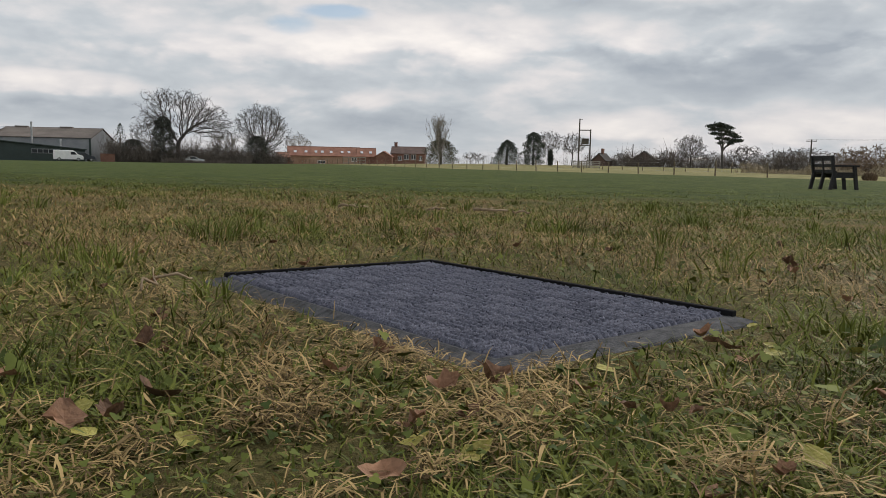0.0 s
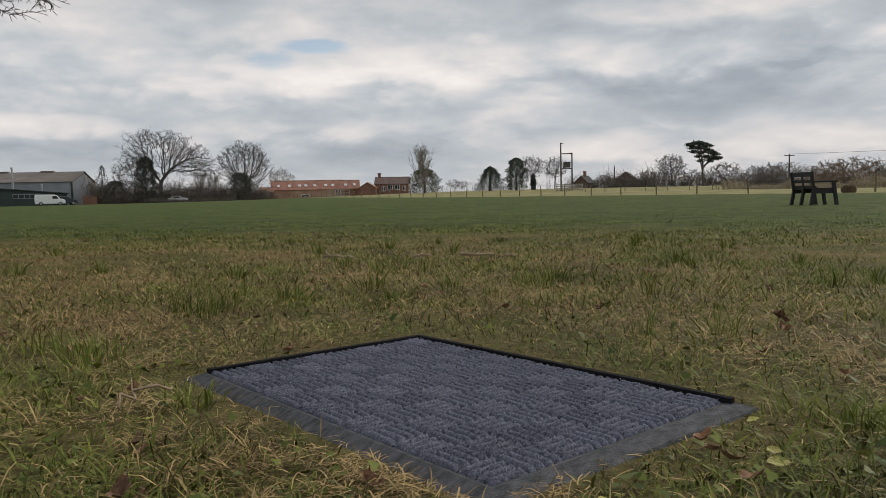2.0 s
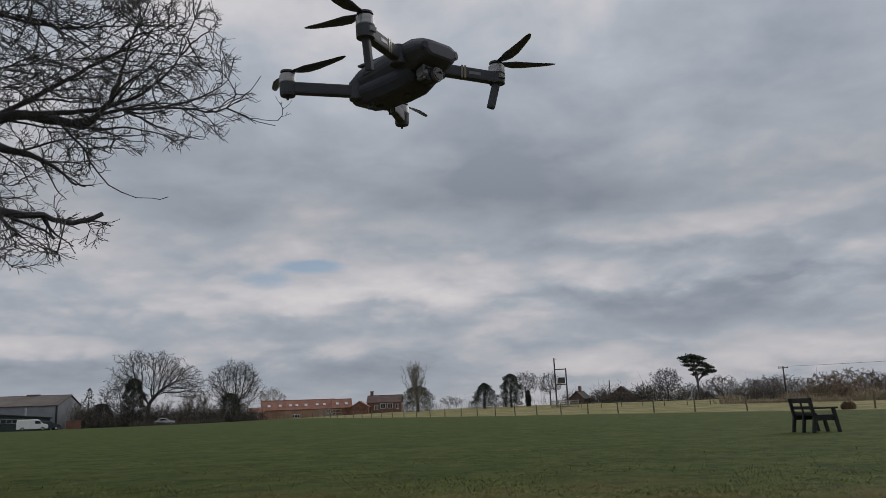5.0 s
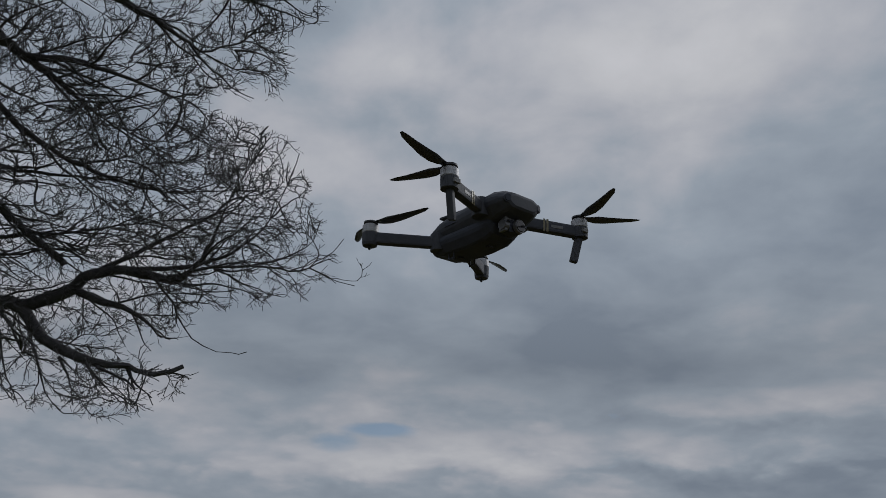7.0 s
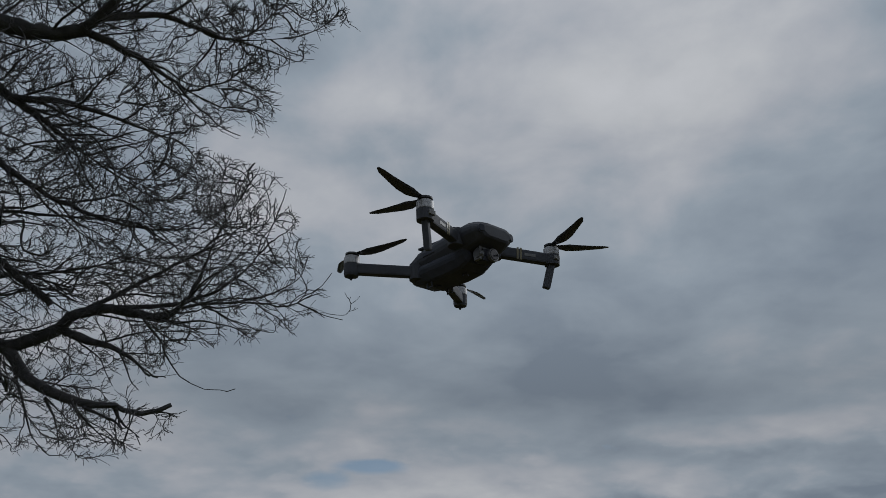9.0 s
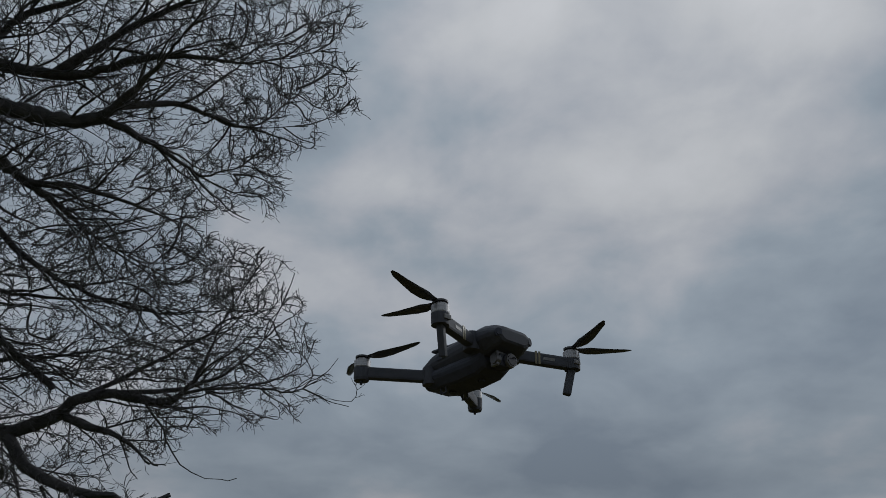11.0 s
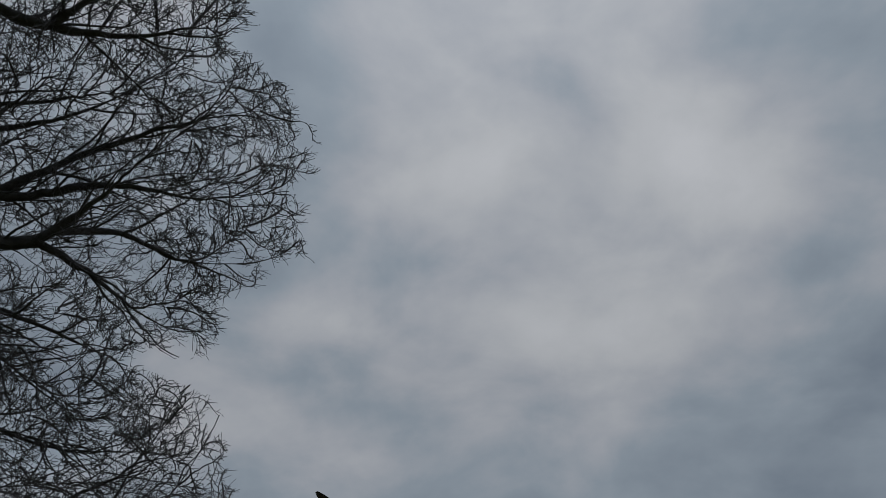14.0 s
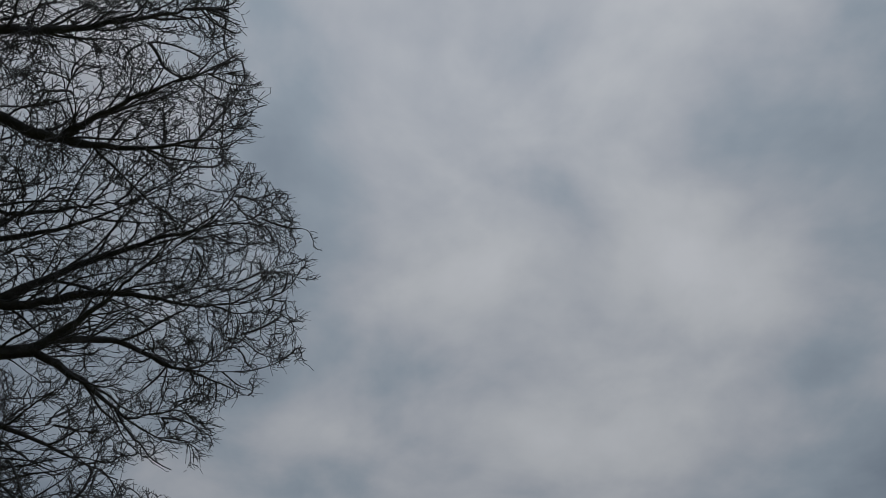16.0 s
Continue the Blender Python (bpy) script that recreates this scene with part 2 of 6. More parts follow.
def field_material():
    """Winter turf: green far off, straw and bare patches nearer, dry pasture behind the fence."""
    m = bpy.data.materials.new("winter_turf")
    m.use_nodes = True
    nt = m.node_tree
    n, l = nt.nodes, nt.links
    bsdf = n["Principled BSDF"]
    bsdf.inputs["Roughness"].default_value = 0.95
    bsdf.inputs["Specular IOR Level"].default_value = 0.15
    tc = n.new("ShaderNodeTexCoord")

    def noise_of(scale, detail=4, rough=0.55):
        q = n.new("ShaderNodeTexNoise")
        q.inputs["Scale"].default_value, q.inputs["Detail"].default_value, q.inputs["Roughness"].default_value = scale, detail, rough
        l.new(tc.outputs["Object"], q.inputs["Vector"])
        return q.outputs[0]

    def span(v, a, b, c=0.0, d=1.0):
        q = n.new("ShaderNodeMapRange")
        for i, x in enumerate((a, b, c, d)):
            q.inputs[i + 1].default_value = x
        l.new(v, q.inputs[0])
        return q.outputs[0]

    def calc(op, a, b):
        q = n.new("ShaderNodeMath")
        q.operation = op
        for i, x in enumerate((a, b)):
            if isinstance(x, float):
                q.inputs[i].default_value = x
            else:
                l.new(x, q.inputs[i])
        return q.outputs[0]

    def mixed(f, a, b):
        q = n.new("ShaderNodeMixRGB")
        l.new(f, q.inputs[0])
        for i, x in ((1, a), (2, b)):
            if isinstance(x, tuple):
                q.inputs[i].default_value = (*x, 1)
            else:
                l.new(x, q.inputs[i])
        return q.outputs[0]

    green = mixed(span(noise_of(0.5), 0.35, 0.65), (0.033, 0.055, 0.006), (0.056, 0.083, 0.011))
    green = mixed(span(noise_of(22.0, 6, 0.7), 0.4, 0.7), green, (0.084, 0.1, 0.02))
    green = mixed(span(noise_of(5.0, 5, 0.65), 0.42, 0.58, 0.0, 0.9), green, (0.026, 0.042, 0.006))
    green = mixed(span(noise_of(1.4, 5, 0.6), 0.46, 0.62, 0.0, 0.6), green, (0.083, 0.1, 0.022))
    straw = mixed(span(noise_of(30.0, 6, 0.7), 0.35, 0.65), (0.105, 0.068, 0.026), (0.28, 0.182, 0.074))
    dist = n.new("ShaderNodeVectorMath")
    dist.operation = "LENGTH"
    l.new(tc.outputs["Object"], dist.inputs[0])
    wide = noise_of(0.35, 3)
    near = span(calc("ADD", dist.outputs["Value"], calc("MULTIPLY", calc("SUBTRACT", wide, 0.5), 9.0)), 7.5, 4.0)
    patch = span(noise_of(1.6, 4), 0.42, 0.6, 0.25, 0.9)
    col = mixed(calc("MULTIPLY", near, patch), green, straw)
    # the soil and thatch that show between the blades
    soil = mixed(span(noise_of(60.0, 6, 0.7), 0.4, 0.65), (0.062, 0.052, 0.02), (0.16, 0.134, 0.054))
    col = mixed(span(dist.outputs["Value"], 4.5, 1.5, 0.0, 0.7), col, soil)
    sp = n.new("ShaderNodeSeparateXYZ")
    l.new(tc.outputs["Object"], sp.inputs[0])
    # the pasture lies behind the line of the fence
    beyond = span(calc("ADD", calc("MULTIPLY", sp.outputs[0], 2.45), calc("ADD", sp.outputs[1], calc("MULTIPLY", wide, 5.0))), 93.0, 98.0)
    dry = mixed(span(noise_of(0.25, 5, 0.65), 0.4, 0.62), (0.125, 0.128, 0.045), (0.29, 0.245, 0.115))
    col = mixed(beyond, col, dry)
    l.new(col, bsdf.inputs["Base Color"])
    bp = n.new("ShaderNodeBump")
    bp.inputs["Strength"].default_value, bp.inputs["Distance"].default_value = 0.8, 0.03
    l.new(noise_of(35.0, 6, 0.7), bp.inputs["Height"])
    l.new(bp.outputs[0], bsdf.inputs["Normal"])
    return m


M_TURF = field_material()
M_GREEN = surface("grass_green", (0.046, 0.062, 0.010), (0.2, 0.22, 0.043), 3, 0.6, random_tint=1.0, island=True, spec=0.15)
M_TUFT = surface("grass_tuft", (0.066, 0.086, 0.015), (0.2, 0.228, 0.048), 3, 0.65, random_tint=0.6, island=True, spec=0.15)
M_STRAW = surface("grass_straw", (0.072, 0.048, 0.019), (0.43, 0.305, 0.135), 3, 0.7, random_tint=1.3, island=True, spec=0.15)
M_CLOVER = surface("weed_leaf", (0.035, 0.055, 0.01), (0.15, 0.17, 0.035), 6, 0.6, random_tint=0.9, island=True, spec=0.15)
M_DEADLEAF = surface("dead_leaf", (0.09, 0.048, 0.026), (0.3, 0.16, 0.09), 30, 0.75, bump=0.3, bump_scale=150, random_tint=0.8)
M_YELLOWLEAF = surface("yellow_leaf", (0.2, 0.18, 0.03), (0.4, 0.36, 0.09), 30, 0.6, bump=0.3, bump_scale=150, random_tint=0.6)
M_STICK = surface("fallen_twig", (0.17, 0.125, 0.08), (0.42, 0.32, 0.21), 30, 0.85, bump=0.5, bump_scale=200)
M_PILE = surface("carpet_pile", (0.014, 0.0155, 0.025), (0.175, 0.182, 0.228), 420, 1.0, bump=0.5, bump_scale=900, random_tint=0.15, spec=0.1)
M_FIBRES = surface("carpet_fibres", (0.012, 0.013, 0.028), (0.3, 0.305, 0.37), 200, 1.0, random_tint=1.5, island=True, spec=0.1)
M_RUBBER = surface("grey_rubber", (0.022, 0.023, 0.026), (0.105, 0.108, 0.115), 60, 0.8, bump=0.7, bump_scale=300, stretch=(1, 2.4, 1), spec=0.2)
M_BLACKRUB = surface("black_rubber", (0.005, 0.005, 0.006), (0.014, 0.014, 0.016), 30, 0.9, bump=0.2, bump_scale=300, spec=0.1)
M_HULL = surface("dark_grey_plastic", (0.05, 0.054, 0.068), (0.074, 0.079, 0.096), 40, 0.7, bump=0.05, bump_scale=2500)
M_BELLY = surface("black_plastic", (0.042, 0.047, 0.065), (0.063, 0.068, 0.09), 40, 0.8, bump=0.05, bump_scale=2500)
M_GIMBAL = surface("dull_alloy", (0.12, 0.12, 0.125), (0.2, 0.2, 0.21), 60, 0.5, metal=0.7)
M_SILVER = surface("brushed_alloy", (0.3, 0.3, 0.31), (0.46, 0.46, 0.47), 60, 0.55, metal=0.85, stretch=(1, 1, 12))
M_PROP = surface("prop_plastic", (0.042, 0.044, 0.052), (0.07, 0.072, 0.083), 60, 0.45)
M_GOLD = surface("gold_stripe", (0.17, 0.15, 0.095), (0.25, 0.22, 0.14), 80, 0.4)
M_WHITEINK = surface("pale_ink", (0.16, 0.16, 0.165), (0.24, 0.24, 0.245), 80, 0.5)
M_LENS = surface("dark_glass", (0.008, 0.008, 0.012), (0.014, 0.015, 0.02), 20, 0.06, spec=0.8)
M_BARK = surface("grey_bark", (0.056, 0.055, 0.061), (0.127, 0.122, 0.127), 6, 0.95, bump=0.6, bump_scale=40)
M_FARBARK = surface("far_bark", (0.066, 0.061, 0.057), (0.14, 0.128, 0.118), 0.6, 0.95)
M_PALETWIG = surface("pale_twigs", (0.15, 0.135, 0.115), (0.29, 0.262, 0.22), 0.6, 0.95)
M_TWIG = surface("hedge_twigs", (0.07, 0.06, 0.053), (0.17, 0.144, 0.12), 0.4, 0.95, random_tint=0.7, island=True)
M_REED = surface("dry_reeds", (0.2, 0.165, 0.105), (0.42, 0.35, 0.24), 0.4, 0.95, random_tint=0.7, island=True)
M_RUST = surface("russet_twigs", (0.1, 0.072, 0.05), (0.23, 0.16, 0.1), 0.4, 0.95, random_tint=0.7, island=True)
M_EVER = surface("dark_evergreen", (0.045, 0.058, 0.049), (0.12, 0.135, 0.108), 0.8, 0.9, random_tint=0.6, island=True, spec=0.08)
M_IVY = surface("dark_ivy", (0.052, 0.055, 0.047), (0.115, 0.118, 0.1), 0.8, 0.9, random_tint=0.6, island=True, spec=0.08)
M_OLIVE = surface("olive_evergreen", (0.055, 0.058, 0.038), (0.14, 0.14, 0.088), 0.8, 0.9, random_tint=0.6, island=True, spec=0.08)
M_BENCHWOOD = surface("dark_stained_wood", (0.009, 0.009, 0.010), (0.03, 0.028, 0.028), 10, 0.7, bump=0.4, bump_scale=60, stretch=(1, 6, 6))
M_POST = surface("weathered_post", (0.1, 0.08, 0.052), (0.23, 0.185, 0.125), 4, 0.9)
M_BRICK = surface("red_brick", (0.125, 0.06, 0.045), (0.25, 0.135, 0.098), 1.2, 0.9)
M_PALEBRICK = surface("pale_brick", (0.25, 0.15, 0.1), (0.42, 0.28, 0.2), 0.5, 0.9)
M_PANTILE = surface("orange_pantile", (0.19, 0.088, 0.06), (0.33, 0.165, 0.115), 0.7, 0.85)
M_DARKTILE = surface("dark_tile", (0.075, 0.05, 0.042), (0.15, 0.1, 0.085), 0.8, 0.85)
M_SLATE = surface("dark_slate", (0.03, 0.027, 0.026), (0.065, 0.058, 0.055), 0.8, 0.85)
M_FIBRE = surface("fibre_cement_roof", (0.085, 0.072, 0.062), (0.175, 0.148, 0.128), 0.35, 0.9)
M_CLAD = surface("grey_cladding", (0.2, 0.21, 0.225), (0.3, 0.31, 0.32), 0.4, 0.7)
M_GREENCLAD = surface("dark_green_cladding", (0.02, 0.032, 0.03), (0.04, 0.058, 0.054), 0.4, 0.6)
M_WHITE = surface("white_paint", (0.7, 0.7, 0.7), (0.82, 0.82, 0.82), 2, 0.35)
M_PANE = surface("window_glass", (0.02, 0.023, 0.027), (0.04, 0.043, 0.05), 1, 0.15, spec=0.4)
M_SKYLIGHT = surface("skylight_glass", (0.42, 0.44, 0.48), (0.6, 0.62, 0.65), 1, 0.1, spec=0.8)
M_DARKCAR = surface("dark_car_paint", (0.02, 0.024, 0.03), (0.035, 0.04, 0.05), 2, 0.2)
M_SILVERCAR = surface("silver_car_paint", (0.4, 0.41, 0.42), (0.55, 0.56, 0.57), 2, 0.25)
M_TYRE = surface("tyre_rubber", (0.012, 0.012, 0.012), (0.025, 0.025, 0.025), 8, 0.8)
M_STEEL = surface("galvanised_steel", (0.3, 0.31, 0.32), (0.45, 0.46, 0.47), 2, 0.45, metal=0.6)
M_POLE = surface("creosoted_pole", (0.055, 0.05, 0.043), (0.12, 0.108, 0.09), 1.5, 0.9)
M_RUNGS = surface("grey_timber", (0.17, 0.155, 0.13), (0.34, 0.31, 0.26), 1.5, 0.9)


# ---- building helpers ----
def part(name, bm, material, parent=None, label="", smooth=False):
    """Links a bmesh as one mesh object under a thing or a part."""
    me = bpy.data.meshes.new(name)
    bm.to_mesh(me)
    bm.free()
    if smooth:
        me.polygons.foreach_set("use_smooth", [True] * len(me.polygons))
    me.materials.append(material)
    ob = new(name, me)
    if parent:
        ob.parent = parent
    if label:
        tagged(ob, label)
    return ob


def mesh_part(name, verts, faces, material, parent=None, label="", smooth=False):
    me = bpy.data.meshes.new(name)
    me.from_pydata(verts, [], faces)
    me.update()
    if smooth:
        me.polygons.foreach_set("use_smooth", [True] * len(me.polygons))
    me.materials.append(material)
    ob = new(name, me)
    if parent:
        ob.parent = parent
    if label:
        tagged(ob, label)
    return ob


def thing(name, m, label, category, group="", kind=""):
    ob = new(name)
    ob.empty_display_size = 0.1
    ob.matrix_world = m
    return tagged(ob, label, category, group, kind)


def box(bm, size, m, bevel=0.0):
    """Adds a box of that size at the pose m, with bevelled edges."""
    made = bmesh.ops.create_cube(bm, size=1.0, matrix=m @ Matrix.Diagonal((*size, 1)))
    if bevel:
        edges = list({e for v in made["verts"] for e in v.link_edges})
        bmesh.ops.bevel(bm, geom=edges, offset=bevel, segments=2, profile=0.6, affect="EDGES")
    return bm


def boxes(*args):
    bm = bmesh.new()
    for size, m, bevel in args:
        box(bm, size, m, bevel)
    return bm


def rod(bm, a, b, ra, rb, sides=8, caps=True):
    """Adds a tapered round bar from a to b."""
    a, b = Vector(a), Vector(b)
    d = b - a
    m = Matrix.Translation((a + b) / 2) @ d.to_track_quat("Z", "Y").to_matrix().to_4x4()
    bmesh.ops.create_cone(bm, cap_ends=caps, segments=sides, radius1=ra, radius2=rb, depth=d.length, matrix=m)
    return bm


def loft(bm, rings):
    """Skins closed rings of equal length and caps both ends."""
    vs = [[bm.verts.new(p) for p in r] for r in rings]
    k = len(vs[0])
    for r0, r1 in zip(vs, vs[1:]):
        for i in range(k):
            bm.faces.new((r0[i], r0[(i + 1) % k], r1[(i + 1) % k], r1[i]))
    bm.faces.new(list(reversed(vs[0])))
    bm.faces.new(vs[-1])
    bmesh.ops.recalc_face_normals(bm, faces=bm.faces)
    return bm


def smoothstep(a, b, x):
    t = np.clip((x - a) / (b - a), 0, 1)
    return t * t * (3 - 2 * t)


def ground_z(x, y):
    """The lie of the field: it falls gently away from the mat and rises again behind the fence."""
    x, y = np.asarray(x, float), np.asarray(y, float)
    d = 0.58 * x + 0.81 * y - 0.9
    r = np.hypot(x, y)
    z = -0.2 * np.tanh(0.115 * d)
    rise = -0.2 + 1.3 * smoothstep(-60, 20, x)
    return z + rise * smoothstep(85, 210, r) * smoothstep(-20, 60, y)


def ground_at(x, y):
    return float(ground_z(x, y))


def bearing(az, dist, drop=0.05):
    """The place on the ground at that bearing (degrees left of straight ahead) and distance."""
    x, y = -dist * math.sin(radians(az)), dist * math.cos(radians(az))
    return Vector((x, y, ground_at(x, y) - drop))


def tubes(name, p0, p1, r0, r1, material, parent=None, label="", sides=3):
    """Many tapered bars in one mesh, from arrays of ends and radii."""
    p0, p1 = np.asarray(p0, float), np.asarray(p1, float)
    n = len(p0)
    d = p1 - p0
    d /= np.linalg.norm(d, axis=1, keepdims=True) + 1e-9
    ref = np.where(np.abs(d[:, 2:3]) > 0.9, [[1.0, 0, 0]], [[0, 0, 1.0]])
    u = np.cross(d, ref)
    u /= np.linalg.norm(u, axis=1, keepdims=True) + 1e-9
    v = np.cross(d, u)
    a = np.arange(sides) * 2 * np.pi / sides
    ring = u[:, None, :] * np.cos(a)[None, :, None] + v[:, None, :] * np.sin(a)[None, :, None]
    verts = np.concatenate([p0[:, None] + ring * np.asarray(r0)[:, None, None], p1[:, None] + ring * np.asarray(r1)[:, None, None]], axis=1).reshape(-1, 3)
    i = np.arange(sides)
    quad = np.stack([i, (i + 1) % sides, sides + (i + 1) % sides, sides + i], 1)
    faces = (np.arange(n)[:, None, None] * 2 * sides + quad[None]).reshape(-1, 4)
    return quads(name, verts, faces, material, parent, label)


def quads(name, verts, faces, material, parent=None, label="", smooth=True):
    """A mesh from arrays of corners and of faces with equally many sides."""
    me = bpy.data.meshes.new(name)
    k = faces.shape[1]
    me.vertices.add(len(verts))
    me.vertices.foreach_set("co", np.ascontiguousarray(verts, np.float32).ravel())
    me.loops.add(faces.size)
    me.loops.foreach_set("vertex_index", np.ascontiguousarray(faces, np.int32).ravel())
    me.polygons.add(len(faces))
    me.polygons.foreach_set("loop_start", np.arange(len(faces), dtype=np.int32) * k)
    me.polygons.foreach_set("use_smooth", np.full(len(faces), smooth))
    me.update(calc_edges=True)
    me.materials.append(material)
    ob = new(name, me)
    if parent:
        ob.parent = parent
    if label:
        tagged(ob, label)
    return ob


# ---- ground ----
def build_ground():
    radii = np.concatenate([[0.0], np.geomspace(0.15, 3500, 130)])
    k = 192
    a = np.arange(k) * 2 * np.pi / k
    x = np.outer(radii[1:], np.cos(a)).ravel()
    y = np.outer(radii[1:], np.sin(a)).ravel()
    verts = np.column_stack([np.append(0, x), np.append(0, y), np.append(ground_z(0, 0), ground_z(x, y))])
    rel = verts[:, :2] * 0.9
    verts[:, 2] += np.where(np.hypot(verts[:, 0], verts[:, 1]) < 60, 0.012 * np.sin(rel[:, 0] * 2.1 + 1.0) * np.sin(rel[:, 1] * 1.7), 0) * smoothstep(1.6, 4, np.hypot(verts[:, 0], verts[:, 1]))
    faces = [(0, 1 + i, 1 + (i + 1) % k) for i in range(k)]
    for j in range(len(radii) - 2):
        b, c = 1 + j * k, 1 + (j + 1) * k
        faces += [(b + i, c + i, c + (i + 1) % k, b + (i + 1) % k) for i in range(k)]
    ob = mesh_part("ground", verts.tolist(), faces, M_TURF, smooth=True)
    return tagged(ob, "flat winter grass field, green with patches of dry straw", "field", kind="structure")


build_ground()


# ---- the doormat ----
MAT = pose(0.0123, 0.8794, 0.0042, -0.2, 0.9, 39.7)


def build_doormat():
    """A mat of 40 x 60 cm: a rubber sheet with a sloping border and a pile of ribbed blocks in a parquet."""
    mat = thing("doormat", MAT, "blue-grey ribbed carpet doormat with rubber border on grass", "doormat")
    w, l, b, top = 0.396, 0.567, 0.027, 0.0095
    rng = random.Random(5)

    def outline(inset, z, wave=0.0, lift=0.0):
        pts = []
        hw, hl = w / 2 - inset, l / 2 - inset
        for (x0, y0), (x1, y1) in (((-hw, -hl), (hw, -hl)), ((hw, -hl), (hw, hl)), ((hw, hl), (-hw, hl)), ((-hw, hl), (-hw, -hl))):
            for i in range(12):
                f = i / 12
                x, y = x0 + (x1 - x0) * f, y0 + (y1 - y0) * f
                pts.append((x, y, z + wave * math.sin(9 * x + 5 * y) + lift * math.exp(-((x - 0.03) / 0.07) ** 2) * max(0, -y / hl) ** 6))
        return pts

    bm = bmesh.new()
    # the short near border is cockled up in its middle
    loft(bm, [outline(0.004, -0.005, 0.002, 0.002), outline(0, -0.002, 0.002, 0.004), outline(0.002, 0.002, 0.002, 0.004), outline(b * 0.5, top * 0.5 + 0.001, 0.001, 0.003), outline(b - 0.005, top - 0.001), outline(b, top - 0.002), outline(b + 0.004, top - 0.008)])
    part("rubber_border", bm, M_RUBBER, mat, "smooth grey rubber border", smooth=False)
    for size, place in (((0.009, l - 2 * b + 0.016, 0.0088), pose(w / 2 - b + 0.005, 0, top)), ((w - 2 * b + 0.001, 0.009, 0.0085), pose(0, l / 2 - b + 0.005, top))):
        part("edge_bead", boxes((size, place, 0.0012)), M_BLACKRUB, mat, "thin raised black rubber edge")

    # one block: four fuzzy ribs side by side
    nx, ny = 8, 12
    cx, cy = (w - 2 * b) / nx, (l - 2 * b) / ny

    def block(seed, sx, sy):
        r = random.Random(seed)
        verts, faces = [], []
        ribs, seg, prof = 4, 12, ((-0.5, 0.0), (-0.36, 0.75), (0.0, 1.0), (0.36, 0.75), (0.5, 0.0))
        pitch = sy / ribs
        for k in range(ribs):
            yc = -sy / 2 + pitch * (k + 0.5)
            base = len(verts)
            for i in range(seg + 1):
                x = -sx / 2 + sx * i / seg
                end = 0.2 if i in (0, seg) else 1.0
                for f, h in prof:
                    verts.append((x * 0.95 + r.uniform(-0.0006, 0.0006), yc + f * pitch * 0.84 + r.uniform(-0.0005, 0.0005), 0.0068 * h * end + r.uniform(-0.0007, 0.0007)))
            for i in range(seg):
                for j in range(4):
                    a = base + i * 5 + j
                    faces.append((a, a + 5, a + 6, a + 1))
        me = bpy.data.meshes.new("pile_block")
        me.from_pydata(verts, [], faces)
        me.polygons.foreach_set("use_smooth", [True] * len(faces))
        me.materials.append(M_PILE)
        return me

    kinds = [(block(i, cx, cy), block(i + 9, cy, cx)) for i in range(4)]
    for i in range(nx):
        for j in range(ny):
            turn = (i + j) % 2
            ob = new("pile_block", kinds[rng.randrange(4)][turn])
            ob.parent = mat
            ob.matrix_basis = pose(-w / 2 + b + cx * (i + 0.5), -l / 2 + b + cy * (j + 0.5), top - 0.0045, 0, 0, 90 if turn else 0)
    # loose fibres that stand up from the ribs
    g = np.random.default_rng(6)
    n = 26000
    p = np.column_stack([g.uniform(-w / 2 + b, w / 2 - b, n), g.uniform(-l / 2 + b, l / 2 - b, n), np.full(n, top - 0.0042) + g.uniform(0, 0.0058, n)])
    d = g.normal(0, 0.001, (n, 3)) + [0, 0, 0.0008]
    e = g.normal(0, 0.00036, (n, 3))
    tagged(quads("pile_fibre", np.stack([p - e, p + e, p + d], 1).reshape(-1, 3), np.arange(n * 3).reshape(-1, 3), M_FIBRES, mat, "pale loose carpet fibres", smooth=False), kind="stuff")
    bm = bmesh.new()
    box(bm, (w - 2 * b, l - 2 * b, 0.004), pose(0, 0, top - 0.0055))
    part("backing", bm, M_BLACKRUB, mat)
    return mat


build_doormat()

# ---- the drone ----
DRONE = pose(-0.039, 1.106, 1.1104) @ pose(0, 0, 0, 0, 0, -136.69) @ pose(0, 0, 0, -2.89, 0, 0) @ pose(0, 0, 0, 0, 3.01, 0)


def hull_ring(y, hw, zt, zb):
    """A chamfered cross-section of the hull: flat top, steep sides, narrower flat bottom, with broken corners."""
    y, zt, zb, hw = y + 0.018, zt - 0.0085, zb - 0.0085, hw * 1.03
    h = zt - zb
    corners = [(0.62 * hw, zt), (-0.62 * hw, zt), (-hw, zt - 0.3 * h), (-hw, zb + 0.42 * h), (-0.68 * hw, zb), (0.68 * hw, zb), (hw, zb + 0.42 * h), (hw, zt - 0.3 * h)]
    pts = []
    for k, c in enumerate(corners):
        for o in (corners[k - 1], corners[(k + 1) % 8]):
            f = min(0.35, 0.003 / math.hypot(o[0] - c[0], o[1] - c[1]))
            pts.append((c[0] + (o[0] - c[0]) * f, y, c[1] + (o[1] - c[1]) * f))
    return pts


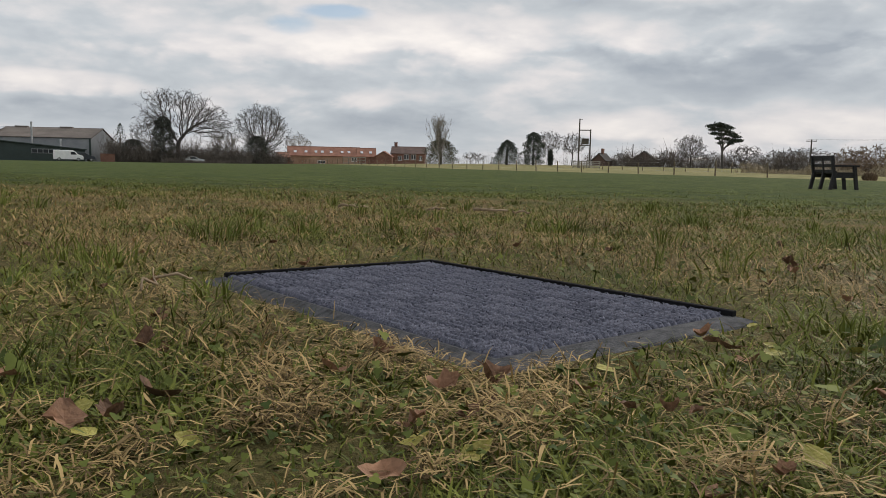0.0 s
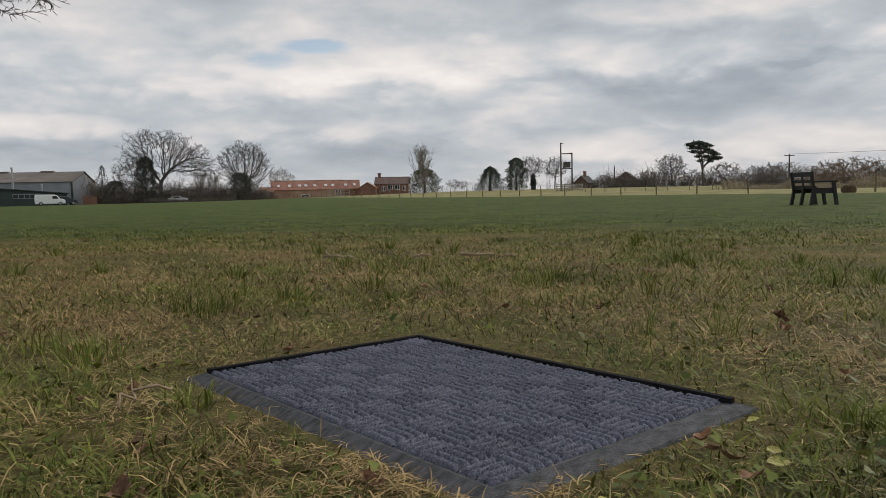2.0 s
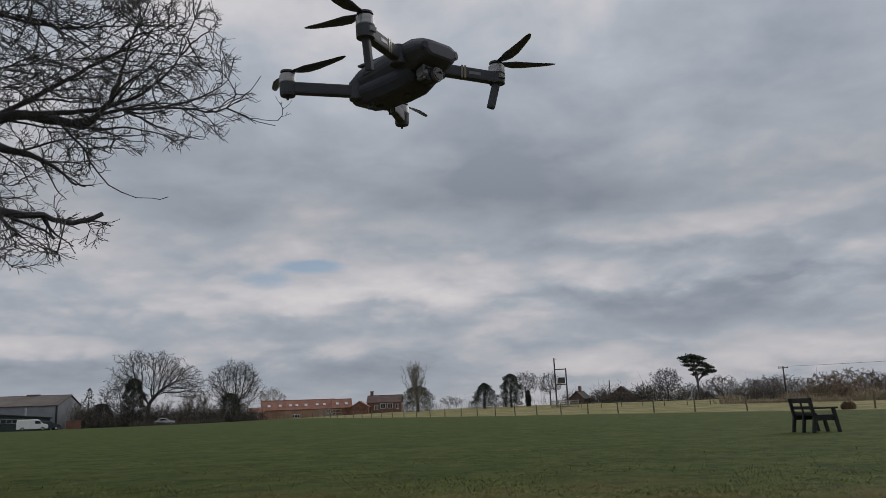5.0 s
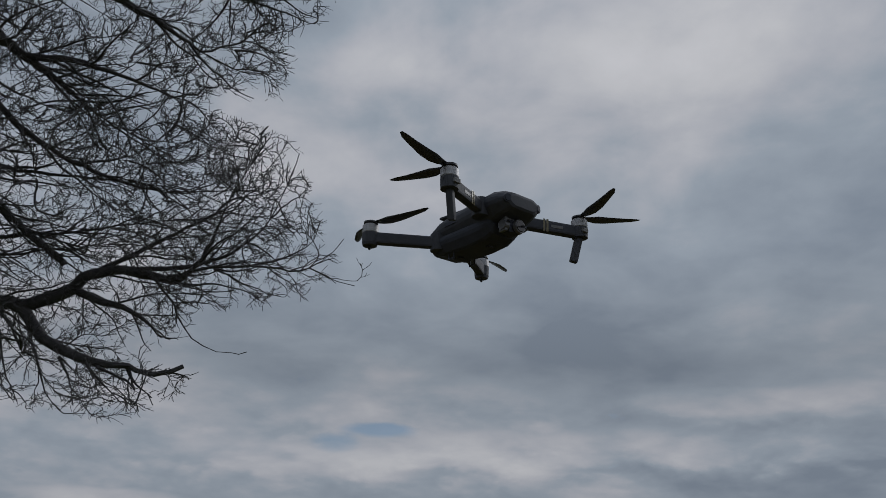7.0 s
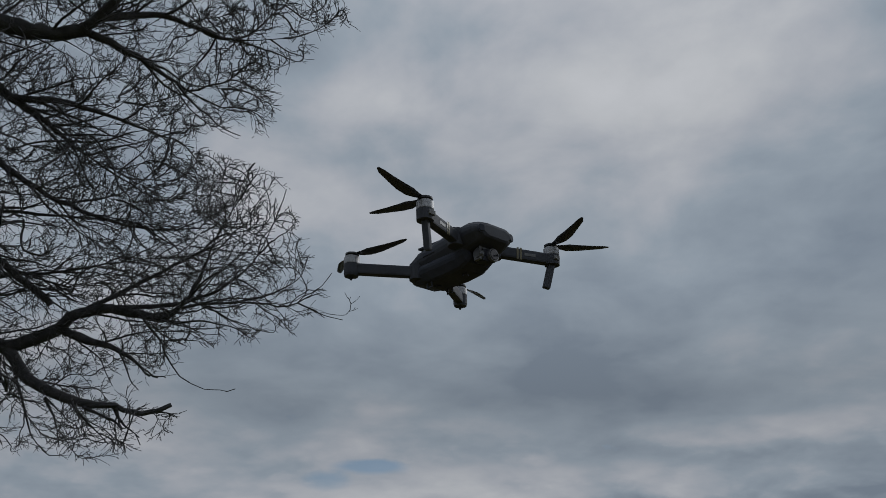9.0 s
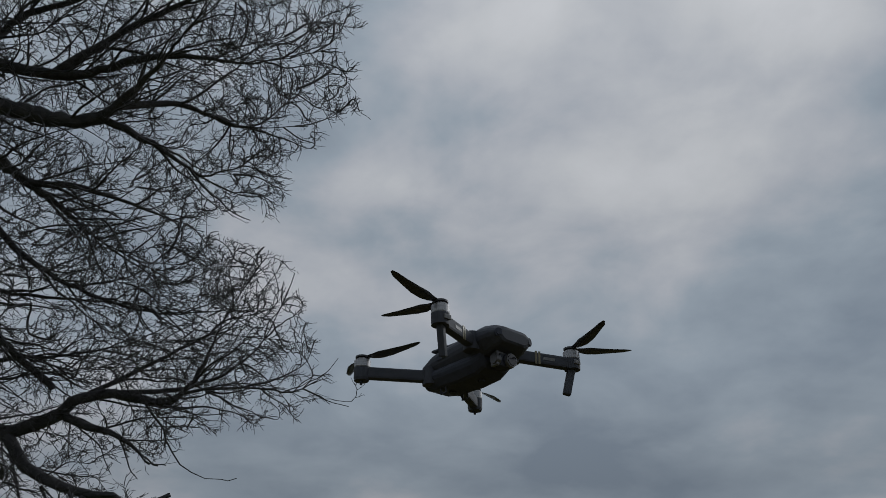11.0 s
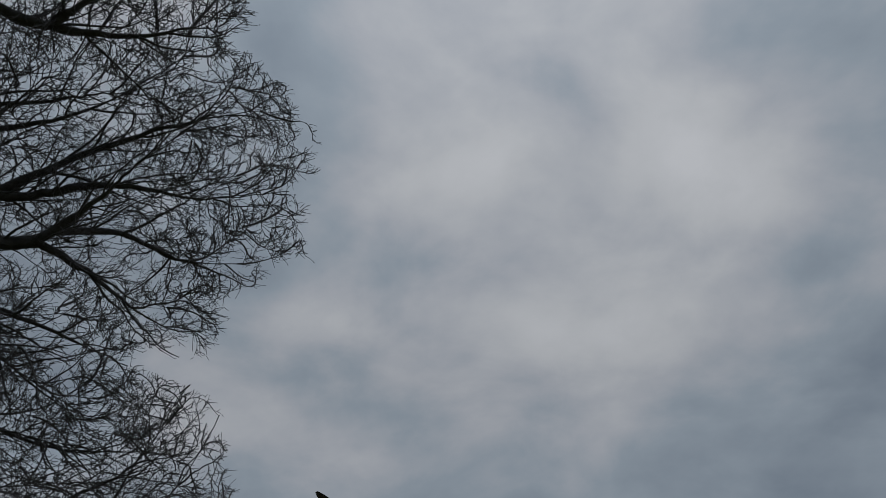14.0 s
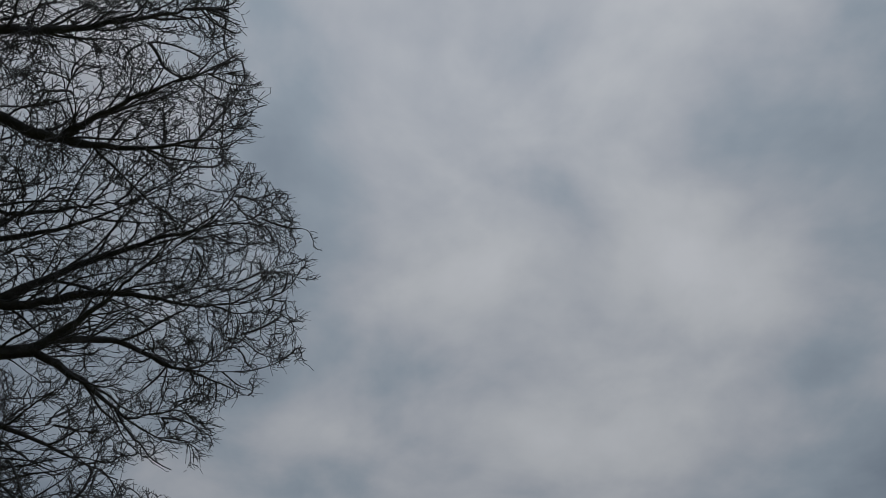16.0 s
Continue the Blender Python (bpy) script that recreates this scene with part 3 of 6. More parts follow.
def build_drone():
    drone = thing("drone", DRONE, "dark grey folding quadcopter drone hovering in the air", "drone")
    # hull: the upper shell and the battery, and a darker belly
    bm = bmesh.new()
    loft(bm, [hull_ring(-0.090, 0.022, -0.002, -0.022), hull_ring(-0.084, 0.031, 0.006, -0.026), hull_ring(-0.055, 0.037, 0.016, -0.028), hull_ring(-0.01, 0.0385, 0.0205, -0.028),
              hull_ring(0.045, 0.0405, 0.0235, -0.026), hull_ring(0.066, 0.044, 0.0225, -0.022), hull_ring(0.084, 0.041, 0.0185, -0.016), hull_ring(0.096, 0.034, 0.013, -0.011), hull_ring(0.0985, 0.028, 0.008, -0.008)])
    part("upper_shell", bm, M_HULL, drone)
    bm = bmesh.new()
    loft(bm, [hull_ring(-0.0875, 0.026, -0.013, -0.033), hull_ring(-0.081, 0.034, -0.011, -0.041), hull_ring(-0.055, 0.0365, -0.01, -0.0455), hull_ring(0.0, 0.0365, -0.01, -0.0475),
              hull_ring(0.036, 0.035, -0.01, -0.0455), hull_ring(0.052, 0.033, -0.01, -0.039), hull_ring(0.058, 0.030, -0.01, -0.03)])
    part("belly", bm, M_BELLY, drone, "black plastic underside")
    bm = boxes(((0.046, 0.085, 0.004), pose(0, -0.012, 0.012, -3.5, 0, 0), 0.0018))
    part("battery_cover", bm, M_HULL, drone)
    for s in (-1, 1):
        bm = boxes(((0.003, 0.030, 0.007), pose(s * 0.0385, -0.006, -0.012, 0, 0, 0), 0.001))
        part("air_vent", bm, M_BELLY, drone, "black side vent")
        # eyes of the nose
        bm = bmesh.new()
        rod(bm, (s * 0.0285, 0.100, -0.006), (s * 0.032, 0.1145, -0.0075), 0.0072, 0.0066, 18)
        eye = part("sensor", bm, M_BELLY, drone, "black round obstacle sensor")
        bm = bmesh.new()
        rod(bm, (s * 0.032, 0.1145, -0.0075), (s * 0.0323, 0.1155, -0.0075), 0.005, 0.0046, 18)
        part("sensor_glass", bm, M_BELLY, eye)
        # skids below the tail
        bm = bmesh.new()
        for y in (-0.030, -0.018):
            rod(bm, (s * 0.022, y, -0.050), (s * 0.022, y + 0.001, -0.0635), 0.0016, 0.0014, 8)
        rod(bm, (s * 0.022, -0.030, -0.0632), (s * 0.022, -0.017, -0.0632), 0.0016, 0.0016, 8)
        part("skid_loop", bm, M_BELLY, drone)
    # downward sensors
    for y in (-0.045, 0.022):
        bm = bmesh.new()
        rod(bm, (0, y + 0.018, -0.051), (0, y + 0.018, -0.0575), 0.006, 0.0055, 16)
        part("downward_sensor", bm, M_BELLY, drone)
    # gimbal and camera
    bm = boxes(((0.036, 0.016, 0.008), pose(0, 0.086, -0.026), 0.0015), ((0.006, 0.014, 0.024), pose(0.0165, 0.088, -0.037), 0.0015))
    rod(bm, (0.022, 0.090, -0.039), (0.012, 0.090, -0.039), 0.0078, 0.0078, 20)
    gimbal = part("gimbal", bm, M_GIMBAL, drone, "grey alloy gimbal bracket")
    bm = bmesh.new()
    rod(bm, (-0.005, 0.078, -0.039), (-0.005, 0.098, -0.039), 0.0115, 0.0115, 24)
    box(bm, (0.022, 0.018, 0.021), pose(0.001, 0.086, -0.039), 0.004)
    part("camera_housing", bm, M_BELLY, gimbal, "black camera housing")
    bm = bmesh.new()
    rod(bm, (-0.005, 0.098, -0.039), (-0.005, 0.1025, -0.039), 0.0112, 0.0104, 28)
    part("lens_ring", bm, M_GIMBAL, gimbal, "silver lens ring")
    bm = bmesh.new()
    rod(bm, (-0.005, 0.1026, -0.039), (-0.005, 0.1036, -0.039), 0.0088, 0.0082, 28)
    part("lens", bm, M_LENS, gimbal, "dark camera lens")

    fx, fy, rx, ry, dz = 0.1367, 0.1058, 0.1206, -0.1079, -0.0145
    turns = {(1, 1): (9, 282), (-1, 1): (74, 155), (1, -1): (116, 252), (-1, -1): (197, 349)}
    for s in (-1, 1):
        for front in (1, -1):
            x, y, z = (s * fx, fy, 0.0) if front == 1 else (s * rx, ry, dz)
            root = Vector((s * 0.040, 0.064, -0.0105)) if front == 1 else Vector((s * 0.030, -0.046, -0.0325))
            tip = Vector((x, y, z - 0.0152))
            d = tip - root
            yaw = math.degrees(math.atan2(d.y, d.x))
            dip = -math.degrees(math.atan2(d.z, math.hypot(d.x, d.y)))
            place = Matrix.Translation((root + tip) / 2) @ pose(0, 0, 0, 0, dip, yaw)
            bm = boxes(((d.length, 0.015, 0.0185), place, 0.0032))
            rod(bm, root + Vector((0, 0, 0.014)), root - Vector((0, 0, 0.014)), 0.0135, 0.0135, 20)
            arm = part("front_arm" if front == 1 else "rear_arm", bm, M_HULL, drone)
            # printed marks on the outward face of the arm
            side = -1 if front == 1 and s == 1 else 1 if front == 1 else (1 if s == -1 else -1)
            face = lambda u, v, du, dv: ((du, 0.0006, dv), place @ pose(u, -side * 0.0077 * (1 if front == 1 else -1), v), 0.0)
            if front == 1:
                part("stripe", boxes(face(-0.012, 0, 0.0035, 0.0208), face(-0.0065, 0, 0.0035, 0.0208)), M_GOLD, arm, "two gold stripes")
                part("printed_bar", boxes(face(0.010, 0.0, 0.020, 0.0048)), M_WHITEINK, arm, "pale printed bar")
            else:
                part("stripe", boxes(face(0.034, 0, 0.0045, 0.009)), M_GOLD, arm, "small gold mark")
                part("printed_bar", boxes(face(0.019, 0.0, 0.018, 0.0035)), M_WHITEINK, arm, "faint printed bar")
            # motor
            bm = bmesh.new()
            rod(bm, (x, y, z - 0.0075), (x, y, z - 0.0245), 0.0132, 0.0126, 28)
            if front == -1:
                rod(bm, (x, y, z - 0.0245), (x, y, z - 0.0285), 0.0125, 0.0115, 24)
            motor = part("motor", bm, M_HULL, drone, smooth=False)
            bm = bmesh.new()
            for z0, z1, r0, r1 in ((-0.0075, -0.0062, 0.0126, 0.0131), (-0.0062, 0.0048, 0.0131, 0.0131), (0.0048, 0.0074, 0.0131, 0.0105)):
                rod(bm, (x, y, z + z0), (x, y, z + z1), r0, r1, 30)
            part("motor_can", bm, M_SILVER, motor, "silver motor can")
            if front == 1:
                foot = Vector((s * 0.1255, 0.099, -0.066))
                top = Vector((x, y, -0.017))
                k = foot - top
                q = Matrix.Translation((foot + top) / 2) @ k.to_track_quat("-Z", "Y").to_matrix().to_4x4()
                part("landing_leg", boxes(((0.0105, 0.0125, k.length), q, 0.0025)), M_HULL, arm)
                part("lamp_cover", boxes(((0.012, 0.004, 0.007), pose(x - s * 0.002, y + 0.0128, z - 0.015), 0.001)), M_WHITEINK, motor, "clear lamp cover")
            else:
                bm = bmesh.new()
                rod(bm, (x, y, z - 0.027), (x, y - 0.001, z - 0.0345), 0.0035, 0.0018, 10)
                part("rear_foot", bm, M_BELLY, motor)
            # propeller: a hub and two folding blades
            bm = bmesh.new()
            rod(bm, (x, y, z + 0.0072), (x, y, z + 0.0098), 0.0085, 0.0085, 20)
            rod(bm, (x, y, z + 0.0096), (x, y, z + 0.0122), 0.0115, 0.0115, 20)
            rod(bm, (x, y, z + 0.0118), (x, y, z + 0.0142), 0.0065, 0.0045, 16)
            propeller = part("propeller_hub", bm, M_PROP, motor)
            spin = s * front
            for turn in turns[(s, front)]:
                rings = []
                for r, c, tw, sweep, up in ((0.011, 0.009, 12, 0.0, 0.0), (0.02, 0.012, 20, -0.001, 0.0), (0.032, 0.0175, 18, -0.002, 0.001), (0.05, 0.0175, 13, -0.002, 0.0022), (0.075, 0.0135, 9, 0.001, 0.004), (0.095, 0.0105, 6, 0.004, 0.0055), (0.105, 0.004, 4, 0.007, 0.006)):
                    t = radians(tw) * spin
                    ring = []
                    for u, v in ((-0.5, 0.0), (-0.2, 0.055), (0.2, 0.045), (0.5, 0.0), (0.2, -0.02), (-0.2, -0.02)):
                        p = Vector((r, spin * sweep + c * (u * math.cos(t) - v * math.sin(t)), up + c * (u * math.sin(t) + v * math.cos(t))))
                        ring.append(pose(x, y, z + 0.0112, 0, 0, turn) @ p)
                    rings.append(ring)
                part("blade", loft(bmesh.new(), rings), M_PROP, propeller, smooth=True)
    return drone


build_drone()


# ---- trees ----
def sphere_point(az, el, r):
    """A point seen from the mat's edge at that bearing, height angle and range."""
    a, e = radians(az), radians(el)
    return np.array([-math.sin(a) * math.cos(e) * r, math.cos(a) * math.cos(e) * r, math.sin(e) * r + 0.5])


def colonise(seeds, parents, food, step=0.14, reach=1.6, eat=0.2, rounds=140, rng=None, cap=26000, sweep=0.0):
    """Grows branches from the seed nodes towards the food points; gives nodes and parents."""
    nodes, par = [np.asarray(p, float) for p in seeds], list(parents)
    pts = np.array(nodes)
    heading = pts - pts[np.maximum(par, 0)]
    heading[1:][np.array(par)[1:] < 0] = 0
    heading /= np.linalg.norm(heading, axis=1, keepdims=True) + 1e-9
    near_d = np.full(len(food), 1e9)
    near_i = np.zeros(len(food), int)
    alive = np.ones(len(food), bool)

    def update(first):
        live = np.nonzero(alive)[0]
        for s in range(first, len(pts), 400):
            new_pts = pts[s:s + 400]
            sq = (food[live] ** 2).sum(1)[:, None] + (new_pts ** 2).sum(1)[None] - 2 * food[live] @ new_pts.T
            j = sq.argmin(1)
            dm = np.sqrt(np.maximum(sq[np.arange(len(live)), j], 0))
            b = dm < near_d[live]
            near_d[live[b]], near_i[live[b]] = dm[b], j[b] + s

    update(0)
    kids = np.bincount([p for p in par if p >= 0], minlength=len(par))
    for _ in range(rounds):
        act = alive & (near_d < reach)
        if not act.any() or len(pts) > cap:
            break
        idx = near_i[act]
        pull = food[act] - pts[idx]
        pull /= np.linalg.norm(pull, axis=1, keepdims=True)
        acc = np.zeros_like(pts)
        np.add.at(acc, idx, pull)
        grow = np.unique(idx)
        grow = grow[(kids[grow] < 3) & (np.linalg.norm(acc[grow], axis=1) > 0.15)]
        if not len(grow):
            break
        kids[grow] += 1
        kids = np.append(kids, np.zeros(len(grow), int))
        d = acc[grow]
        d /= np.linalg.norm(d, axis=1, keepdims=True) + 1e-9
        d += rng.normal(0, 0.12, d.shape) + sweep * heading[grow]
        d /= np.linalg.norm(d, axis=1, keepdims=True) + 1e-9
        first = len(pts)
        pts, heading = np.vstack([pts, pts[grow] + d * step]), np.vstack([heading, d])
        par += grow.tolist()
        update(first)
        alive &= near_d > eat
    return pts, np.array(par)


def pipe_radii(par, tip, power=2.2):
    w = np.zeros(len(par))
    kids = np.bincount(par[par >= 0], minlength=len(par))
    w[kids == 0] = 1
    for i in range(len(par) - 1, -1, -1):
        if par[i] >= 0:
            w[par[i]] += w[i]
    return tip * np.maximum(w, 1) ** (1 / power)


EDGE_EL = (9, 10.5, 12.5, 15.5, 18, 19.6, 21.0, 22.6, 24.2, 26.5, 29, 31.6, 33.0, 33.6, 34.3, 35.0, 36.5, 39.5, 43.5, 49, 53.5, 55.5, 57.5, 59.5, 62.5, 66.5, 72)
EDGE_AZ = (36, 28, 24.4, 23.8, 22.5, 20.5, 14.5, 9.8, 10.8, 14.0, 16.8, 16.4, 18.4, 23.5, 25.0, 19.4, 18.6, 18.0, 13.8, 12.8, 15.2, 17.5, 26, 27, 27.8, 36.5, 48)
CLOUDS, BUDS, BRANCH_GAP = 2100, 11, 0.24
# side growth by level: play along the parent, number, length, joints, angle and radii
SHOOTS = (("twig", 0.05, 2, (0.06, 0.2), 2, 44, 0.0046, 0.0033), ("spur", 0.02, 0.42, (0.03, 0.08), 1, 50, 0.0037, 0.0029))
TREE_HEART = np.array([-9.6, 7.6, 5.2])


def in_crown(p, margin=0.0):
    """True where the uneven crown of the great tree reaches; there is a notch between its two masses."""
    rel = p - [0, 0, 0.5]
    el = np.degrees(np.arcsin(np.clip(rel[..., 2] / np.linalg.norm(rel, axis=-1), -1, 1)))
    az = np.degrees(np.arctan2(-rel[..., 0], rel[..., 1]))
    ok = az > np.interp(el, EDGE_EL, EDGE_AZ) + 0.2 + 1.2 * np.sin(el * 0.8 + 0.6) + 0.9 * np.sin(el * 2.1) + 0.6 * np.sin(el * 4.7) + margin
    return ok & (el > 11.0 + 0.5 * margin)


def shoots(rng, roots, dirs, length, joints, angle, outward, lift, wobble):
    """Tapering shoots that leave their branch at an angle and bend outward: an array of joints."""
    n = len(roots)
    side = rng.normal(0, 1, dirs.shape)
    side -= (side * dirs).sum(1, keepdims=True) * dirs
    side /= np.linalg.norm(side, axis=1, keepdims=True)
    a = np.radians(rng.normal(angle, 9, (n, 1)))
    way = dirs * np.cos(a) + side * np.sin(a)
    out = roots - TREE_HEART
    out /= np.linalg.norm(out, axis=1, keepdims=True)
    way = way + out * outward
    way /= np.linalg.norm(way, axis=1, keepdims=True)
    step = length[:, None] / joints
    pts = [roots]
    for _ in range(joints):
        way = way + rng.normal(0, wobble, way.shape) + out * outward * 0.18 + [0, 0, lift]
        way /= np.linalg.norm(way, axis=1, keepdims=True)
        pts.append(pts[-1] + way * step)
    return np.stack(pts, 1)


def shoot_bars(rng, lines, r0, r1, edge):
    """Ends, radii and a mask of the bars of many shoots, cut off near the crown's uneven edge."""
    j = lines.shape[1] - 1
    margin = edge + np.abs(rng.normal(0, 1.7, (len(lines), 1))) - 1.0
    ok = np.cumprod(in_crown(lines[:, 1:], margin), axis=1).astype(bool)
    f = np.linspace(0, 1, j + 1)
    rad = np.asarray(r0)[:, None] * (1 - f) + np.asarray(r1)[:, None] * f
    return lines[:, :-1][ok], lines[:, 1:][ok], rad[:, :-1][ok], rad[:, 1:][ok], ok


def build_great_tree():
    """The broad bare tree whose limbs hang over the field."""
    rng = np.random.default_rng(11)
    tree = thing("bare_tree", Matrix.Identity(4), "tall bare winter tree with dark spreading limbs and fine twigs", "tree")
    base = np.array([-9.6, 7.6])
    z0 = ground_at(*base)

    def curve(points):
        """A smooth line through the points, with a joint about every 14 cm."""
        pts = np.array(points, float)
        n = max(5, int(np.linalg.norm(np.diff(pts, axis=0), axis=1).sum() / 0.14))
        ext = np.vstack([2 * pts[0] - pts[1], pts, 2 * pts[-1] - pts[-2]])
        out = []
        for u in np.linspace(0, len(pts) - 1, n):
            i = min(int(u), len(pts) - 2)
            f = u - i
            a, b, c, d = ext[i:i + 4]
            out.append(0.5 * (2 * b + (c - a) * f + (2 * a - 5 * b + 4 * c - d) * f * f + (3 * b - a - 3 * c + d) * f ** 3))
        out = np.array(out)
        out[1:-1] += rng.normal(0, 0.009, out[1:-1].shape)
        return out

    def bars(name, line, r0, r1, parent, sides=9):
        """One unbroken tapering stem along the line, its girth a little uneven."""
        n = len(line)
        f = np.linspace(0, 1, n)
        r = np.maximum(r0 * (1 - f ** 1.2) * (1 - 0.7 * smoothstep(0.6, 1.0, f)), r1) * (1 + 0.05 * np.sin(np.arange(n) * 0.7) + rng.normal(0, 0.03, n))
        d = np.gradient(line, axis=0)
        d /= np.linalg.norm(d, axis=1, keepdims=True)
        u = np.cross(d, [0.13, 0.21, 0.97])
        u /= np.linalg.norm(u, axis=1, keepdims=True)
        v = np.cross(d, u)
        a = np.arange(sides) * 2 * np.pi / sides
        verts = (line[:, None] + (u[:, None] * np.cos(a)[:, None] + v[:, None] * np.sin(a)[:, None]) * r[:, None, None]).reshape(-1, 3)
        k = np.arange(sides)
        quad = np.stack([k, (k + 1) % sides, sides + (k + 1) % sides, sides + k], 1)
        faces = (np.arange(n - 1)[:, None, None] * sides + quad[None]).reshape(-1, 4)
        return quads(name, verts, faces, M_BARK, parent)

    trunk = curve([(base[0], base[1], z0 - 0.2), (base[0] + 0.05, base[1], 1.5), (base[0] + 0.2, base[1] - 0.1, 3.2), (base[0] + 0.3, base[1] - 0.2, 5.2), (base[0] + 0.1, base[1] - 0.4, 8.0), (base[0], base[1] - 0.5, 11.0)])
    bars("trunk", trunk, 0.42, 0.10, tree, 14)
    at = lambda f: trunk[int(f * (len(trunk) - 1))]
    polar = lambda *rows: [sphere_point(*r) for r in rows]
    # each limb: its line, its radius at both ends, and how thickly it is set with branches
    limbs = []

    def limb(start, rows, r0, r1):
        line = curve([start] + polar(*rows))
        limbs.append((line, r0, min(r1, 0.006) if r1 < 0.02 else r1))
        return line

    low = limb(at(0.19), ((44, 16.3, 11.6), (36, 17.4, 11.2), (34.6, 17.3, 11.1)), 0.14, 0.09)
    c = limb(low[-1], ((31.9, 19.0, 10.9), (31.1, 20.2, 10.8), (29.2, 20.9, 10.7), (26.4, 20.9, 10.6), (24.8, 20.9, 10.6), (23.7, 22.1, 10.5), (22.9, 23.7, 10.5), (22.4, 25.8, 10.4), (21.7, 28.0, 10.4), (20.0, 31.5, 10.3)), 0.085, 0.010)
    limb(low[-1], ((32.7, 15.4, 10.8), (29.7, 14.5, 10.6), (28.5, 14.4, 10.5), (27.0, 14.4, 10.4), (25.5, 14.1, 10.4), (24.4, 14.3, 10.3), (23.3, 14.9, 10.3)), 0.075, 0.032)
    limb(c[len(c) // 8], ((30.1, 18.6, 10.7), (28.8, 18.5, 10.6), (27.7, 18.2, 10.5), (26.1, 17.5, 10.4), (25.4, 16.8, 10.4), (24.1, 16.8, 10.3)), 0.055, 0.012)
    # the slender branch that reaches farthest out, with its two forks
    slim = limb(c[int(len(c) * 0.42)], ((23.0, 22.0, 10.6), (20.9, 22.5, 10.5), (17.9, 22.7, 10.4), (15.8, 22.8, 10.4), (14.3, 23.5, 10.3), (13.3, 24.4, 10.3), (12.3, 25.5, 10.3)), 0.022, 0.005)
    limb(slim[int(len(slim) * 0.62)], ((13.7, 22.6, 10.3), (12.7, 22.2, 10.3), (11.1, 22.0, 10.3)), 0.012, 0.005)
    limb(slim[int(len(slim) * 0.32)], ((18.4, 23.0, 10.5), (16.4, 23.9, 10.5), (14.9, 25.0, 10.4), (14.4, 26.5, 10.4)), 0.018, 0.005)
    limb(slim[int(len(slim) * 0.2)], ((20.3, 21.5, 10.4), (18.3, 21.0, 10.3), (17.7, 20.6, 10.3)), 0.014, 0.005)
    limb(c[int(len(c) * 0.32)], ((24.0, 22.1, 10.7), (22.6, 22.7, 10.7), (20.9, 23.7, 10.6), (19.0, 25.6, 10.6), (17.6, 28.6, 10.5), (16.8, 31.5, 10.4)), 0.034, 0.008)
    limb(c[int(len(c) * 0.2)], ((26.1, 23.8, 10.9), (23.9, 25.4, 10.9), (22.3, 26.8, 10.8), (21.0, 29.6, 10.8), (20.4, 32.2, 10.7)), 0.03, 0.010)
    limb(c[int(len(c) * 0.4)], ((24.7, 19.2, 10.4), (24.2, 18.2, 10.3), (22.5, 16.6, 10.2), (20.3, 16.2, 10.2), (18.9, 16.4, 10.2)), 0.016, 0.005)
    limb(c[int(len(c) * 0.4)], ((22.9, 20.5, 10.5), (21.9, 19.7, 10.4)), 0.012, 0.005)
    limb(at(0.36), ((44, 27.5, 11.2), (38, 23.7, 11.0), (32.7, 20.6, 10.9)), 0.07, 0.045)
    for rows in (((29.5, 13.9, 10.5), (28.1, 12.7, 10.4), (27.0, 11.9, 10.3)), ((33.2, 14.6, 10.8), (31.9, 12.1, 10.7), (30.7, 11.0, 10.6)), ((31.1, 13.8, 10.6), (30.5, 12.8, 10.5), (30.0, 11.4, 10.5)), ((26.6, 13.6, 10.4), (25.6, 12.9, 10.3), (24.9, 12.0, 10.3)), ((35.5, 15.5, 11.0), (34.5, 12.8, 10.9), (33.4, 11.2, 10.8))):
        limb(sphere_point(rows[0][0] + 0.5, rows[0][1] + 0.7, rows[0][2] + 0.05), rows, 0.022, 0.006)
    b = limb(at(0.5), ((46, 35.5, 11.0), (42, 34.3, 10.9), (39.2, 33.4, 10.8), (36, 32.4, 10.7), (32.7, 31.0, 10.6), (27, 29.6, 10.5)), 0.10, 0.016)
    limb(b[len(b) // 3], ((40, 30, 11.4), (34, 27.6, 11.3), (27, 27.0, 11.1), (20, 28.5, 10.9)), 0.055, 0.01)
    limb(b[len(b) // 2], ((35, 34.2, 10.4), (30, 34.0, 10.2), (25, 33.4, 10.0)), 0.045, 0.01)
    a = limb(at(0.55), ((48, 36.5, 11.0), (43.3, 37.3, 10.6), (39, 38.0, 10.4), (36, 39.0, 10.2), (34.8, 40.4, 10.1), (32.8, 43.4, 9.9), (31, 47, 9.7), (27, 51.5, 9.6)), 0.135, 0.014)
    limb(a[int(len(a) * 0.5)], ((31, 38.6, 10.2), (27.5, 37.6, 10.1), (23, 36.6, 10.0)), 0.05, 0.012)
    limb(a[int(len(a) * 0.6)], ((30, 41.8, 10.5), (24, 41.5, 10.4), (17.5, 42.5, 10.2)), 0.05, 0.01)
    u = limb(at(0.62), ((50, 38.2, 11.2), (44.4, 39.7, 10.9), (38.8, 41.2, 10.7), (32.7, 44.6, 10.4), (24, 46.2, 10.2), (15.5, 48.5, 10.0)), 0.11, 0.012)
    limb(u[int(len(u) * 0.45)], ((36, 45.5, 10.8), (29, 50.5, 10.5), (20, 54.0, 10.3)), 0.06, 0.01)
    limb(u[int(len(u) * 0.3)], ((44, 43.5, 11.2), (38, 48.0, 11.0), (31, 54.5, 10.8)), 0.06, 0.012)
    v = limb(at(0.74), ((60, 47, 11.2), (50.7, 50.5, 10.6), (45, 51.8, 10.3), (43.3, 54.6, 10.1), (38, 60, 9.9), (32, 62.5, 9.8)), 0.10, 0.012)
